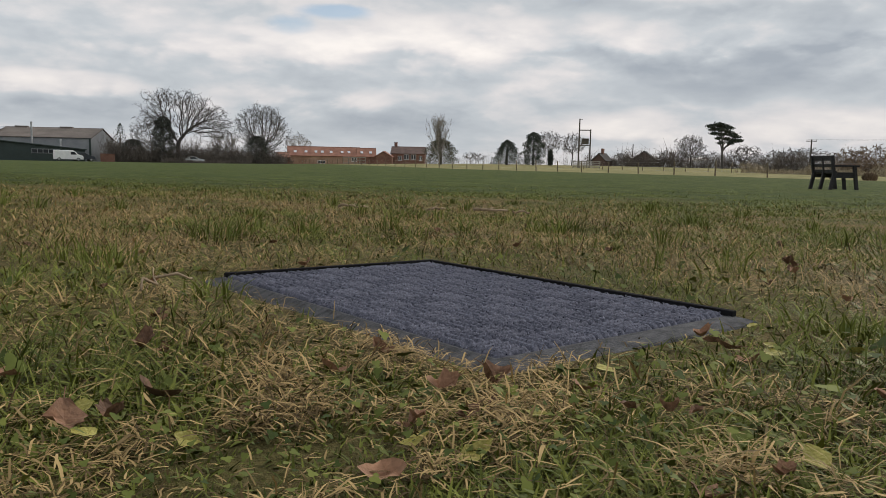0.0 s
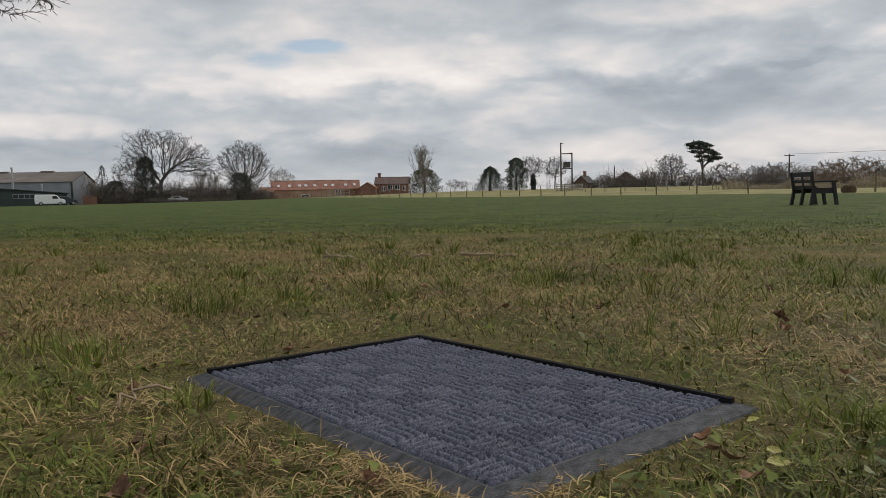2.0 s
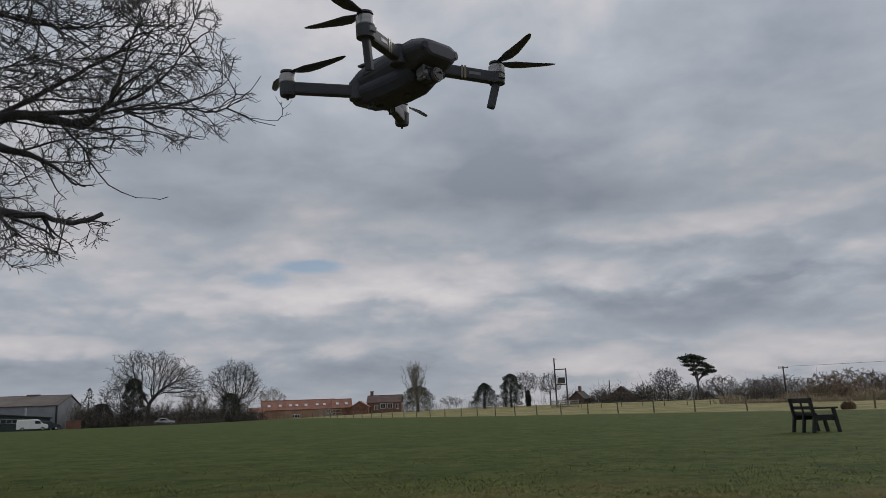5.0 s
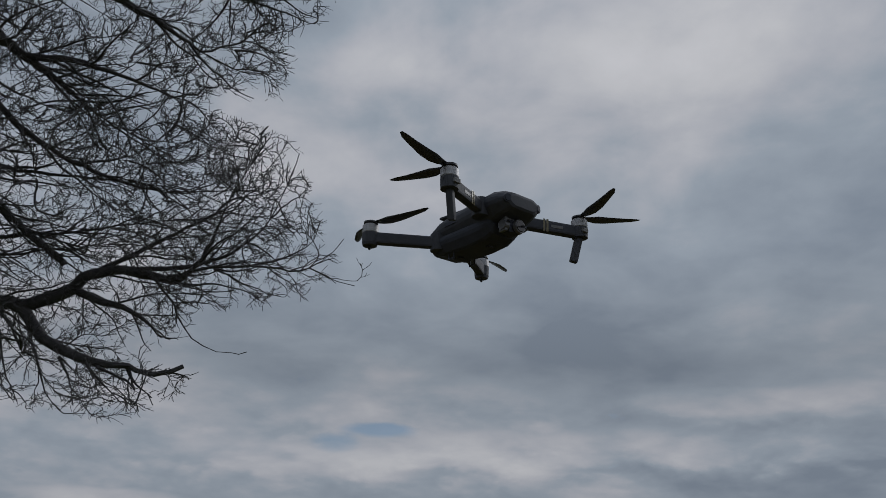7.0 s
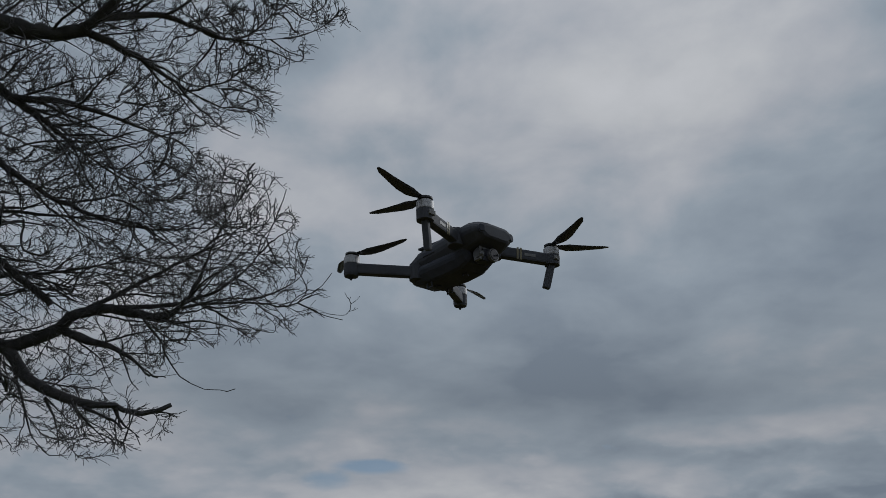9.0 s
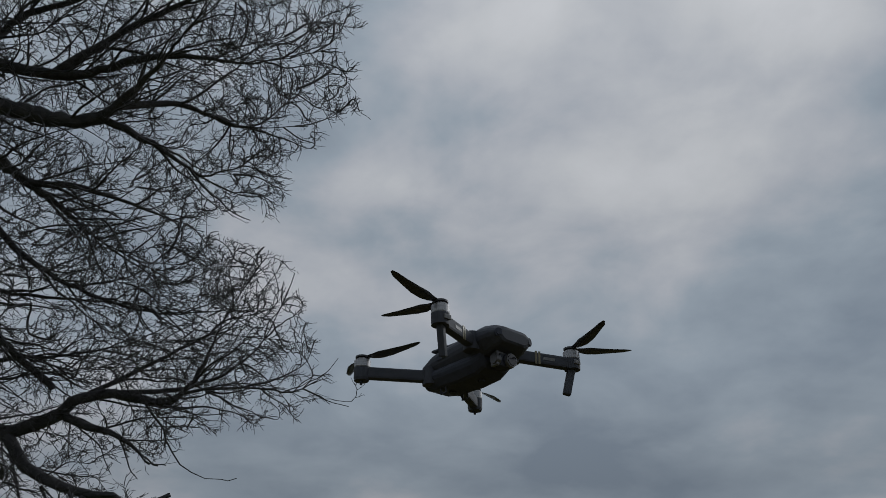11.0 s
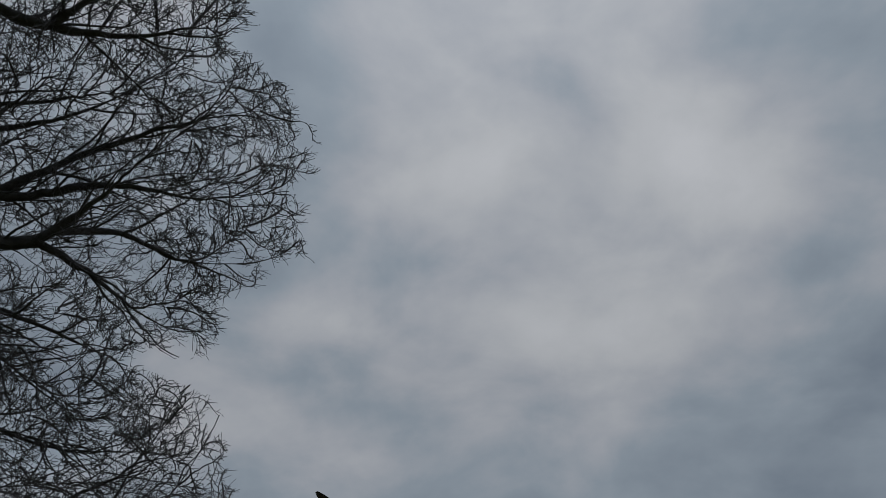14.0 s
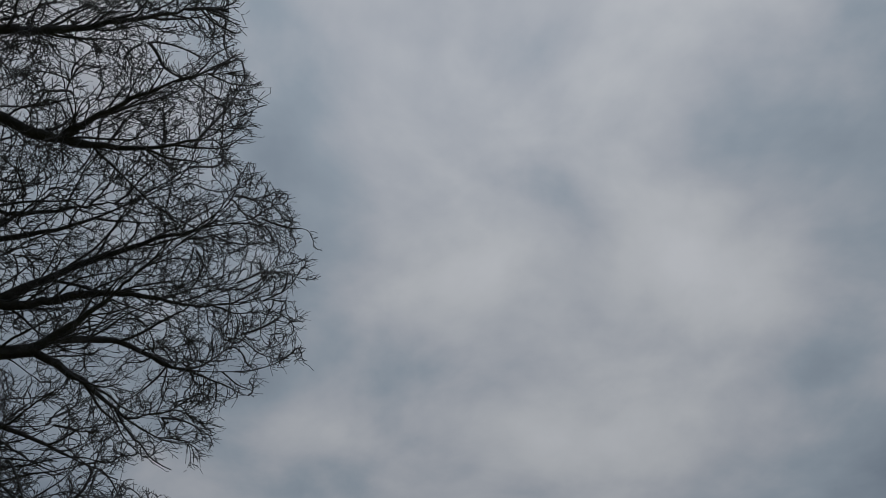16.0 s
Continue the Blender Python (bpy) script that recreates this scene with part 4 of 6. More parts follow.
    limb(v[len(v) // 2], ((40, 53.5, 10.2), (34, 56.0, 10.0), (28, 59.5, 9.9)), 0.05, 0.01)
    limb(at(0.84), ((64, 50, 11.3), (56.7, 54.5, 10.6), (52, 57.8, 10.4), (43, 64, 10.0), (38, 66, 9.9)), 0.09, 0.012)
    limb(at(0.8), ((62, 60, 11.0), (55, 66, 10.5), (48, 70, 10.2)), 0.08, 0.012)
    limb(at(0.7), ((52, 44, 11.4), (44, 46, 11.2), (37, 50, 11.0), (30, 52, 10.8)), 0.05, 0.01)
    limb(at(0.45), ((48, 29.5, 11.9), (42, 26, 11.6), (36.5, 22.6, 11.4), (32, 22, 11.2)), 0.045, 0.01)
    limb(at(0.3), ((46, 22, 12.0), (40, 21, 11.8), (34, 22.5, 11.6), (28, 24.5, 11.3), (22, 26, 11.1)), 0.05, 0.01)
    limb(at(0.25), ((45, 19.8, 12.2), (39, 19.8, 12.0), (33.5, 21.5, 11.8), (29, 23, 11.6)), 0.04, 0.01)
    limb(at(0.36), ((45, 26, 12.0), (38, 26, 11.7), (31, 27, 11.4), (25, 27.5, 11.2)), 0.045, 0.01)
    # limbs of the far side of the crown
    for turn, rise, f in ((150, 2.0, 0.45), (200, 2.5, 0.55), (250, 1.6, 0.5), (110, 3.0, 0.65), (300, 3.2, 0.75), (175, 4.0, 0.85)):
        q, d = at(f), np.array([math.cos(radians(turn)), math.sin(radians(turn)), 0])
        limbs.append((curve([q, q + d * 2.2 + [0, 0, rise * 0.5], q + d * 5.0 + [0, 0, rise]]), 0.10, 0.02))

    seeds, parents, ends = [], [], [[], [], [], []]
    for line, r0, r1 in limbs:
        bars("limb", line, r0, r1, tree)
        # side branches that sweep outward from the limb
        total = np.linalg.norm(np.diff(line, axis=0), axis=1).sum()
        n = max(2, int(total / BRANCH_GAP))
        at_i = (np.clip((np.arange(n) + rng.uniform(0, 1, n)) / n * 0.88 + 0.12, 0, 0.97) * (len(line) - 1)).astype(int)
        dirs = line[at_i + 1] - line[at_i]
        dirs /= np.linalg.norm(dirs, axis=1, keepdims=True)
        ln = rng.uniform(0.5, 1.7, n) * np.interp(at_i / len(line), (0, 1), (1.15, 0.5)) * np.interp(r0, (0.012, 0.045), (0.45, 1.0))
        rows = shoots(rng, line[at_i], dirs, ln, 12, 44, 0.25, 0.012, 0.13)
        p0, p1, q0, q1, ok = shoot_bars(rng, rows, np.clip(0.011 * ln + 0.005, 0, r0 * np.interp(at_i / len(line), (0, 1), (0.6, 0.3))), np.full(n, 0.0042), 0.3)
        for have, more in zip(ends, (p0, p1, q0, q1)):
            have.append(more)
        for row, good in zip(rows, ok):
            k = int(good.sum())
            if k > 1:
                first = len(seeds)
                seeds += list(row[1:k + 1])
                parents += [-1] + list(range(first, first + k - 1))
    tagged(tubes("branch", *(np.concatenate(e) for e in ends), M_BARK, tree, sides=5), kind="stuff")
    # the crown is a mass of loose clouds of buds towards which the side branches divide
    heart = np.column_stack([rng.uniform(9, 58, 4200), rng.uniform(11, 70, 4200), rng.uniform(9.6, 12.0, 4200)])
    heart = heart[in_crown(np.array([sphere_point(*h) for h in heart]), 0.6)][:CLOUDS]
    thick = np.column_stack([rng.normal(29, 6.0, 290), rng.normal(28.5, 3.4, 290), rng.uniform(9.9, 11.8, 290)])
    heart = np.vstack([heart, thick[in_crown(np.array([sphere_point(*h) for h in thick]), 1.5)]])
    # the low tip of the crown is thin and open
    open_part = np.where(heart[:, 0] < 18.5, smoothstep(30, 25, heart[:, 1]) * 0.45, 0)
    heart = heart[rng.random(len(heart)) > open_part]
    buds = np.repeat(heart, BUDS, 0) + rng.normal(0, 1, (len(heart) * BUDS, 3)) * [1.5, 1.5, 0.3]
    food = np.array([sphere_point(*h) for h in buds])
    # ragged gaps where the sky shows through
    gaps = np.sin(food[:, 0] * 4.3 + 2 * np.sin(food[:, 2] * 1.9)) + np.sin(food[:, 2] * 5.1 + 2 * np.sin(food[:, 1] * 2.3)) + np.sin(food[:, 1] * 3.7 + food[:, 0])
    food = food[in_crown(food, np.abs(rng.normal(0, 1.1, len(food))) - 0.5) & (gaps + rng.normal(0, 0.35, len(food)) > -0.45)]
    nodes, par = colonise(seeds, parents, food, step=0.09, reach=0.6, eat=0.12, rounds=120, rng=rng, cap=60000, sweep=0.95)
    rad = np.minimum(pipe_radii(par, 0.005, 1.88), 0.026)
    alive = in_crown(nodes, -0.6)
    for i in range(len(nodes)):
        alive[i] &= par[i] < 0 or alive[par[i]]
    alive[:len(seeds)] = True
    grown = np.arange(len(seeds), len(nodes))
    grown = grown[alive[grown]]
    up = par[grown]
    start = np.where(up < len(seeds), rad[grown] * 1.1, np.minimum(rad[up], rad[grown] * 1.3))
    tagged(tubes("branchwork", nodes[up], nodes[grown], start, rad[grown], M_BARK, tree, sides=4), kind="stuff")
    # twigs along the thin branches, and spurs on the twigs
    thin = grown[rad[grown] < 0.012]
    way = nodes[thin] - nodes[par[thin]]
    way /= np.linalg.norm(way, axis=1, keepdims=True)
    for name, gap, count, span, joints, angle, wide, thin_r in SHOOTS:
        if name == "twig":
            roots, dirs = np.repeat(nodes[thin], count, 0), np.repeat(way, count, 0)
        else:
            some = rng.random(len(tips)) < count
            roots, dirs = tips[some], ways[some]
        roots = roots + dirs * rng.uniform(-gap, gap, (len(roots), 1))
        lines = shoots(rng, roots, dirs, rng.uniform(*span, len(roots)), joints, angle, 0.3, 0.03, 0.15)
        p0, p1, q0, q1, ok = shoot_bars(rng, lines, np.full(len(roots), wide), np.full(len(roots), thin_r), -1.2)
        tagged(tubes(name, p0, p1, q0, q1, M_BARK, tree, sides=3), kind="stuff")
        tips, ways = lines[:, 1:].reshape(-1, 3), np.diff(lines, axis=1).reshape(-1, 3)
        ways = ways / (np.linalg.norm(ways, axis=1, keepdims=True) + 1e-9)
        pick = ok.ravel()
        tips, ways = tips[pick], ways[pick]
    return tree


build_great_tree()


def far_tree(az, dist, height, seed=1, width=None, material=None, label="bare leafless tree at the edge of the field", first=0.22, trunk_r=0.22, food=420, masses=()):
    """A bare tree, its twigs grown to fill a rounded crown, or masses of it at x, z with half sizes."""
    rng = np.random.default_rng(seed)
    tree = thing("bare_tree", Matrix.Translation(bearing(az, dist)), label, "tree")
    half = (width or height * 0.75) / 2
    n = food * 3
    if masses:
        pick = rng.choice(len(masses), n, p=np.array([m[2] * m[3] for m in masses]) / sum(m[2] * m[3] for m in masses))
        v = rng.normal(0, 0.5, (n, 3))
        own = np.array(masses)[pick]
        pts = np.column_stack([own[:, 0] + v[:, 0] * own[:, 2], v[:, 1] * 0.5 * half, own[:, 1] + v[:, 2] * own[:, 3]])
        pts = pts[(pts[:, 2] < height) & (pts[:, 2] > height * 0.3)]
    else:
        v = rng.normal(0, 1, (n, 3))
        v /= np.linalg.norm(v, axis=1, keepdims=True)
        v *= (rng.uniform(0.25, 1.0, (n, 1))) ** 0.5
        t = np.arctan2(v[:, 1], v[:, 0])
        lump = 1 + 0.18 * np.sin(3 * t + seed) * np.cos(4 * v[:, 2] + seed) + 0.1 * np.sin(7 * t + 2 * v[:, 2])
        pts = np.column_stack([v[:, 0] * half * lump, v[:, 1] * half * lump, height * (0.5 + first / 2) + v[:, 2] * lump * height * (1 - first) / 2 / 1.1])
    pts = pts[rng.permutation(len(pts))[:food]]
    step = height * 0.02
    k = max(3, int(height * (first + 0.12) / step))
    lean = rng.normal(0, 0.05, 2)
    seeds = [(lean[0] * i * step, lean[1] * i * step, i * step) for i in range(k)]
    nodes, par = colonise(seeds, [-1] + list(range(k - 1)), pts, step=step, reach=height, eat=step * 1.35, rounds=90, rng=rng, cap=6000, sweep=0.7)
    radii = pipe_radii(par, height * 0.0012 + 0.004, 2.25)
    radii *= trunk_r / radii[0] if radii[0] > trunk_r else 1
    radii = np.maximum(radii, 0.014)
    c = np.nonzero(par >= 0)[0]
    p0, p1 = nodes[par[c]], nodes[c]
    r0 = np.minimum(radii[par[c]], radii[c] * 1.3)
    mat = material or M_FARBARK
    big = radii[c] > 0.07
    tubes("trunk", p0[big], p1[big], r0[big], radii[c][big], mat, tree, sides=6)
    # crown: the thin branches and the twigs on them
    thin = c[radii[c] < 0.05]
    d = nodes[thin] - nodes[par[thin]]
    q0 = np.repeat(nodes[thin], 3, 0)
    q1 = q0 + np.repeat(d, 3, 0) * rng.uniform(0.8, 2.1, (len(q0), 1)) + rng.normal(0, 0.85 * step, q0.shape)
    m = len(q0)
    tubes("crown", np.vstack([p0[~big], q0]), np.vstack([p1[~big], q1]), np.concatenate([r0[~big], np.full(m, 0.014)]), np.concatenate([radii[c][~big], np.full(m, 0.007)]), mat, tree, sides=3)
    return tree


def upright_tree(az, dist, height, width, seed, material=None, label="slender upright bare tree", limbs=34, trunk_r=0.14):
    """A bare tree whose many limbs rise steeply from the stem, like a brush."""
    rng = np.random.default_rng(seed)
    tree = thing("bare_tree", Matrix.Translation(bearing(az, dist)), label, "tree")
    mat = material or M_FARBARK
    z = np.linspace(0, height, 13)
    stem = np.column_stack([rng.normal(0, 0.05, 13).cumsum() * 0.5, rng.normal(0, 0.05, 13).cumsum() * 0.5, z])
    r = trunk_r * (1 - z / height) + 0.012
    tubes("trunk", stem[:-1], stem[1:], r[:-1], r[1:], mat, tree, sides=6)
    f = 0.12 + 0.66 * rng.random(limbs) ** 1.5
    root = np.column_stack([np.interp(f * height, z, stem[:, k]) for k in range(3)])
    turn = rng.uniform(0, 2 * np.pi, limbs)
    reach = height * (0.93 - f) * rng.uniform(0.5, 1.0, limbs)
    spread = width / 2 * rng.uniform(0.3, 1.05, limbs) * (1 - 0.6 * f) * np.sqrt(reach / (height * (0.93 - f)))
    ends = [[], [], [], []]
    u = np.linspace(0, 1, 7)
    line = root[:, None] + np.stack([np.cos(turn)[:, None] * spread[:, None] * u ** 0.85, np.sin(turn)[:, None] * spread[:, None] * u ** 0.85, reach[:, None] * u ** 1.1], -1)
    line[:, 1:] += rng.normal(0, 0.012 * height, line[:, 1:].shape)
    for have, more in zip(ends, (line[:, :-1].reshape(-1, 3), line[:, 1:].reshape(-1, 3), np.tile(0.045 * (1 - u[:-1]) + 0.014, limbs), np.tile(0.045 * (1 - u[1:]) + 0.014, limbs))):
        have.append(more)
    for count, size, wide in ((14, 0.12, 0.016), (34, 0.06, 0.011)):
        g = rng.uniform(0.15, 1, (limbs, count)) * 5.999
        i = g.astype(int)
        rows = np.arange(limbs)[:, None]
        p = line[rows, i] + (line[rows, i + 1] - line[rows, i]) * (g - i)[..., None]
        p = p.reshape(-1, 3)
        w = rng.normal(0, 0.7, p.shape)
        w[:, 2] = np.abs(w[:, 2]) + 0.5
        q = p + w / np.linalg.norm(w, axis=1, keepdims=True) * height * size * rng.uniform(0.5, 1.2, (len(p), 1))
        for have, more in zip(ends, (p, q, np.full(len(p), wide), np.full(len(p), wide * 0.55))):
            have.append(more)
    tubes("crown", *(np.concatenate(e) for e in ends), mat, tree, sides=3)
    return tree


def clump_mesh(name, centres, size, rng, material, parent=None, label="", flat=0.6):
    """Many small leafy clumps: crossed ragged blades round each centre."""
    c = np.repeat(np.asarray(centres), 3, axis=0)
    n = len(c)
    a = rng.normal(0, 1, (n, 3))
    a /= np.linalg.norm(a, axis=1, keepdims=True)
    b = rng.normal(0, 1, (n, 3))
    b[:, 2] *= flat
    b -= (a * b).sum(1, keepdims=True) * a
    b /= np.linalg.norm(b, axis=1, keepdims=True)
    s = size * rng.uniform(0.5, 1.3, (n, 1))
    c = c + rng.normal(0, 0.35, (n, 3)) * size
    verts = np.stack([c - a * s, c + b * s * 0.45, c + a * s, c - b * s * 0.45], 1).reshape(-1, 3)
    faces = np.arange(n * 4).reshape(-1, 4)
    return quads(name, verts, faces, material, parent, label, smooth=False)


def evergreen(az, dist, height, width, seed, shape="cone", material=None, label="dark evergreen conifer", n=6600):
    rng = np.random.default_rng(seed)
    tree = thing("evergreen_tree", Matrix.Translation(bearing(az, dist)), label, "tree")
    bm = bmesh.new()
    rod(bm, (0, 0, 0), (0, 0, height * 0.9), width * 0.045 + 0.05, 0.04, 8)
    part("trunk", bm, M_FARBARK, tree)
    h = rng.random(n) ** 0.8
    if shape == "cone":
        prof = (1 - h) ** 0.62 * (0.95 + 0.1 * np.sin(h * 31))
    elif shape == "egg":
        prof = np.sqrt(np.clip(1 - (h * 1.6 - 0.6) ** 2, 0, 1)) * (0.9 + 0.15 * np.sin(h * 23))
    else:
        prof = np.sqrt(np.clip(1 - h ** 3.2, 0, 1)) * (0.92 + 0.08 * np.sin(h * 15))
    a = rng.uniform(0, 2 * np.pi, n)
    lobes = 1 + 0.16 * np.sin(a * 3 + seed) + 0.12 * np.sin(a * 5 + h * 9) + 0.1 * np.sin(a * 9 - h * 23 + seed) + 0.07 * rng.normal(0, 1, n)
    r = width / 2 * prof * lobes * np.sqrt(rng.uniform(0.3, 1.0, n))
    pts = np.column_stack([r * np.cos(a), r * np.sin(a), 0.03 * height + h * height * 0.97])
    clump_mesh("crown", pts, 0.006 * height + 0.06, rng, material or M_EVER, tree)
    return tree


def umbrella_pine(az, dist, height, seed=3):
    """A pine with a bare leaning trunk and flat layers of needles."""
    rng = np.random.default_rng(seed)
    tree = thing("pine_tree", Matrix.Translation(bearing(az, dist)), "tall old pine with flat dark layered crown", "tree")
    s = height / 12
    p0, p1, r0, r1 = [], [], [], []
    pts = [np.array(p) * s for p in ((0, 0, 0), (-0.25, 0, 3), (-0.2, 0, 6), (-0.7, 0, 9), (-0.9, 0, 11.2))]
    for i, (a, b) in enumerate(zip(pts, pts[1:])):
        p0.append(a), p1.append(b), r0.append((0.34 - 0.06 * i) * s), r1.append((0.28 - 0.06 * i) * s)
    pads = ((-2.9, 0.3, 10.9, 1.1), (-1.6, -0.4, 11.2, 1.2), (-0.2, 0.4, 11.0, 1.1), (0.9, -0.3, 10.5, 1.0), (-2.4, 0.5, 10.1, 1.0), (-0.9, -0.5, 10.0, 1.1), (0.8, 0.2, 9.5, 0.9), (-2.2, 0.2, 9.0, 0.9), (-0.4, 0.4, 8.8, 0.9),
            (1.7, -0.4, 8.8, 1.1), (2.7, 0.3, 8.3, 1.0), (-1.4, -0.2, 7.8, 0.7), (0.9, 0.5, 7.7, 0.9), (2.3, -0.2, 7.3, 1.1), (3.6, 0.2, 7.3, 0.9), (1.3, -0.5, 6.6, 0.8), (-0.8, 0.3, 6.6, 0.6))
    cl = []
    for x, y, z, r in pads:
        q = np.array((x, y, z)) * s
        a = pts[1] + (pts[4] - pts[1]) * np.clip((z - 5.5) / 8, 0, 1)
        q[0] *= 1.12
        p0.append(a), p1.append((a + q) / 2 + [0, 0, 0.3 * s]), r0.append(0.14 * s), r1.append(0.1 * s)
        p0.append((a + q) / 2 + [0, 0, 0.3 * s]), p1.append(q), r0.append(0.1 * s), r1.append(0.05 * s)
        k = int(330 * r)
        w = rng.normal(0, 0.5, (k, 3)) * [r * s, r * s, 0.38 * r * s]
        cl.append(q + w)
    tubes("trunk", p0, p1, r0, r1, M_FARBARK, tree, sides=6)
    clump_mesh("crown", np.vstack(cl), 0.2 * s, rng, M_EVER, tree, flat=0.3)
    return tree


def scrub(name, az0, az1, d0, d1, height, seed, material, label, density=26, depth=5.0):
    """A belt of bare hedge and brush: many fine shoots, with an uneven top."""
    rng = np.random.default_rng(seed)
    a, b = bearing(az0, d0, 0), bearing(az1, d1, 0)
    length = (b - a).length
    n = int(length * density)
    f = rng.random(n)
    x = a.x + (b.x - a.x) * f + rng.normal(0, depth / 4, n)
    y = a.y + (b.y - a.y) * f + rng.normal(0, depth / 2.5, n)
    s = f * length
    top = height * (0.62 + 0.2 * np.sin(s * 0.55 + seed) + 0.14 * np.sin(s * 0.21 + 2 * seed) + 0.16 * np.sin(s * 1.3))
    h = np.maximum(top * rng.uniform(0.45, 1.15, n), 0.4)
    z = ground_z(x, y)
    p0 = np.column_stack([x, y, z - 0.1])
    lean = rng.normal(0, 0.28, (n, 2)) * h[:, None]
    p1 = np.column_stack([x + lean[:, 0] * 0.4, y + lean[:, 1] * 0.4, z + h * 0.55])
    p2 = np.column_stack([x + lean[:, 0], y + lean[:, 1], z + h])
    p0s, p1s, r0s, r1s = [p0, p1], [p1, p2], [np.full(n, 0.032), np.full(n, 0.024)], [np.full(n, 0.024), np.full(n, 0.010)]
    for _ in range(6):
        t = rng.uniform(0.15, 1.0, (n, 1))
        q = p0 + (p2 - p0) * t
        w = rng.normal(0, 0.22, (n, 3)) * h[:, None] + np.column_stack([np.zeros(n), np.zeros(n), 0.18 * h])
        p0s.append(q), p1s.append(q + w), r0s.append(np.full(n, 0.024)), r1s.append(np.full(n, 0.010))
    ob = tubes(name, np.vstack(p0s), np.vstack(p1s), np.concatenate(r0s), np.concatenate(r1s), material, sides=3)
    return tagged(ob, label, "hedge", kind="stuff")


# the trees and hedges round the field, from one end to the other
evergreen(23.45, 173, 8.2, 4.8, 21, label="thin sparse dark spruce beside the shed", n=620)
evergreen(22.6, 176, 5.0, 5.6, 22, "dome", M_IVY, label="dark rounded bush beside the spruce")
scrub("brush", 24.0, 21.6, 171, 174, 5.2, 8, M_TWIG, "tangled dark brush beside the shed", 75, 4)
far_tree(19.6, 178, 16.4, 31, width=14, label="large bare oak behind the hedge", trunk_r=0.56, first=0.16, food=2900,
         masses=((-2.8, 14.2, 3.4, 2.0), (2.4, 13.4, 3.4, 2.2), (8.2, 8.6, 3.4, 2.6), (3.2, 9.6, 4.0, 2.8), (-4.8, 10.4, 3.0, 2.6), (6.4, 11.2, 3.0, 1.8), (9.8, 6.8, 2.2, 1.4)))
far_tree(21.4, 186, 11.1, 32, width=10.1, food=900)
evergreen(20.6, 176, 10.2, 5.6, 23, "egg", M_IVY, label="dark ivy-clad tree below the oak")
upright_tree(16.9, 189, 7.8, 6.0, 36, M_PALETWIG, "pale upright bare tree in the hedge")
upright_tree(15.9, 189, 7.4, 7.0, 37, M_PALETWIG, "pale upright bare tree in the hedge")
far_tree(13.7, 189, 14.9, 33, width=12.6, label="bare round-headed ash tree", trunk_r=0.45, first=0.16, food=2600)
evergreen(14.1, 184, 6.6, 6.8, 24, "dome", M_IVY, label="dark rounded holly below the ash tree")
far_tree(11.1, 215, 8.8, 34, width=7.6, material=M_PALETWIG, label="small pale bare tree behind the long barn", first=0.3, trunk_r=0.15, food=700)
upright_tree(0.4, 150, 10.4, 7.0, 35, M_PALETWIG, "slender upright bare tree with pale twigs", 46, 0.16)
evergreen(0.3, 163, 5.4, 7.6, 25, "dome", M_OLIVE, label="broad olive-green evergreen beside the house")
for i, (az, d, h) in enumerate(((-2.0, 260, 4.8), (-2.6, 262, 4.2))):
    far_tree(az, d, h, 40 + i, width=6, label="distant bare tree on the horizon", food=160)
evergreen(-4.75, 165, 5.5, 8.0, 27, "cone", label="broad dark evergreen beside the pasture")
evergreen(-6.75, 165, 7.2, 5.0, 28, "egg", label="tall dark evergreen beside the pasture")
far_tree(-7.95, 170, 7.9, 44, width=5.4, label="bare tree beside the dark evergreens", first=0.34, trunk_r=0.14, food=600)
evergreen(-8.05, 168, 3.6, 1.2, 29, "egg", label="small dark shrub beside the pasture")
far_tree(-9.65, 175, 7.7, 45, width=5.6, label="bare tree behind the timber pylon", first=0.3, trunk_r=0.14, food=600)
far_tree(-18.2, 175, 7.6, 46, width=6.6, label="bare tree in the far hedge", food=900)
umbrella_pine(-20.4, 170, 9.9)
far_tree(-21.9, 172, 5.2, 47, width=7, food=600)
for i, (az, d, h, w) in enumerate(((-16.6, 190, 5.2, 6), (-19.6, 185, 5.0, 7), (-23.9, 160, 5.0, 6), (-24.9, 158, 5.3, 6.5), (-25.9, 155, 5.6, 6), (-27.2, 150, 4.6, 6), (-13.3, 200, 4.5, 5))):
    far_tree(az, d, h * 0.82, 50 + i, width=w, label="bare tree in the far hedge", food=300)
for i, (az, d, h, w) in enumerate(((-28.6, 130, 4.8, 6.5), (-29.9, 128, 5.4, 8), (-31.5, 128, 4.8, 8), (-33.5, 126, 5, 8))):
    far_tree(az, d, h * 0.85, 60 + i, width=w, material=M_RUST, label="russet bare tree in the far hedge", food=300)
scrub("hedge", 24.2, 12.0, 182, 192, 4.4, 1, M_TWIG, "bare brown hedge along the field", 34)
scrub("brush", 23.4, 12.6, 174, 186, 4.6, 12, M_TWIG, "thick brown brush below the bare trees", 46, 6)
scrub("brush", 20.6, 14.5, 168, 170, 0.85, 13, M_TWIG, "low brown growth along the field edge", 40, 1.5)
scrub("hedge", 38, 33, 170, 170, 4.2, 6, M_TWIG, "bare brown hedge along the field", 20)
scrub("hedge", -11.0, -23.0, 190, 172, 3.9, 2, M_TWIG, "bare grey-brown hedge behind the pasture", 34)
scrub("hedge", -22.5, -36, 150, 122, 3.0, 3, M_TWIG, "bare brown hedge behind the pasture", 34)
scrub("hedge", -27.5, -36, 124, 112, 2.6, 4, M_RUST, "russet hedge behind the pasture", 34)
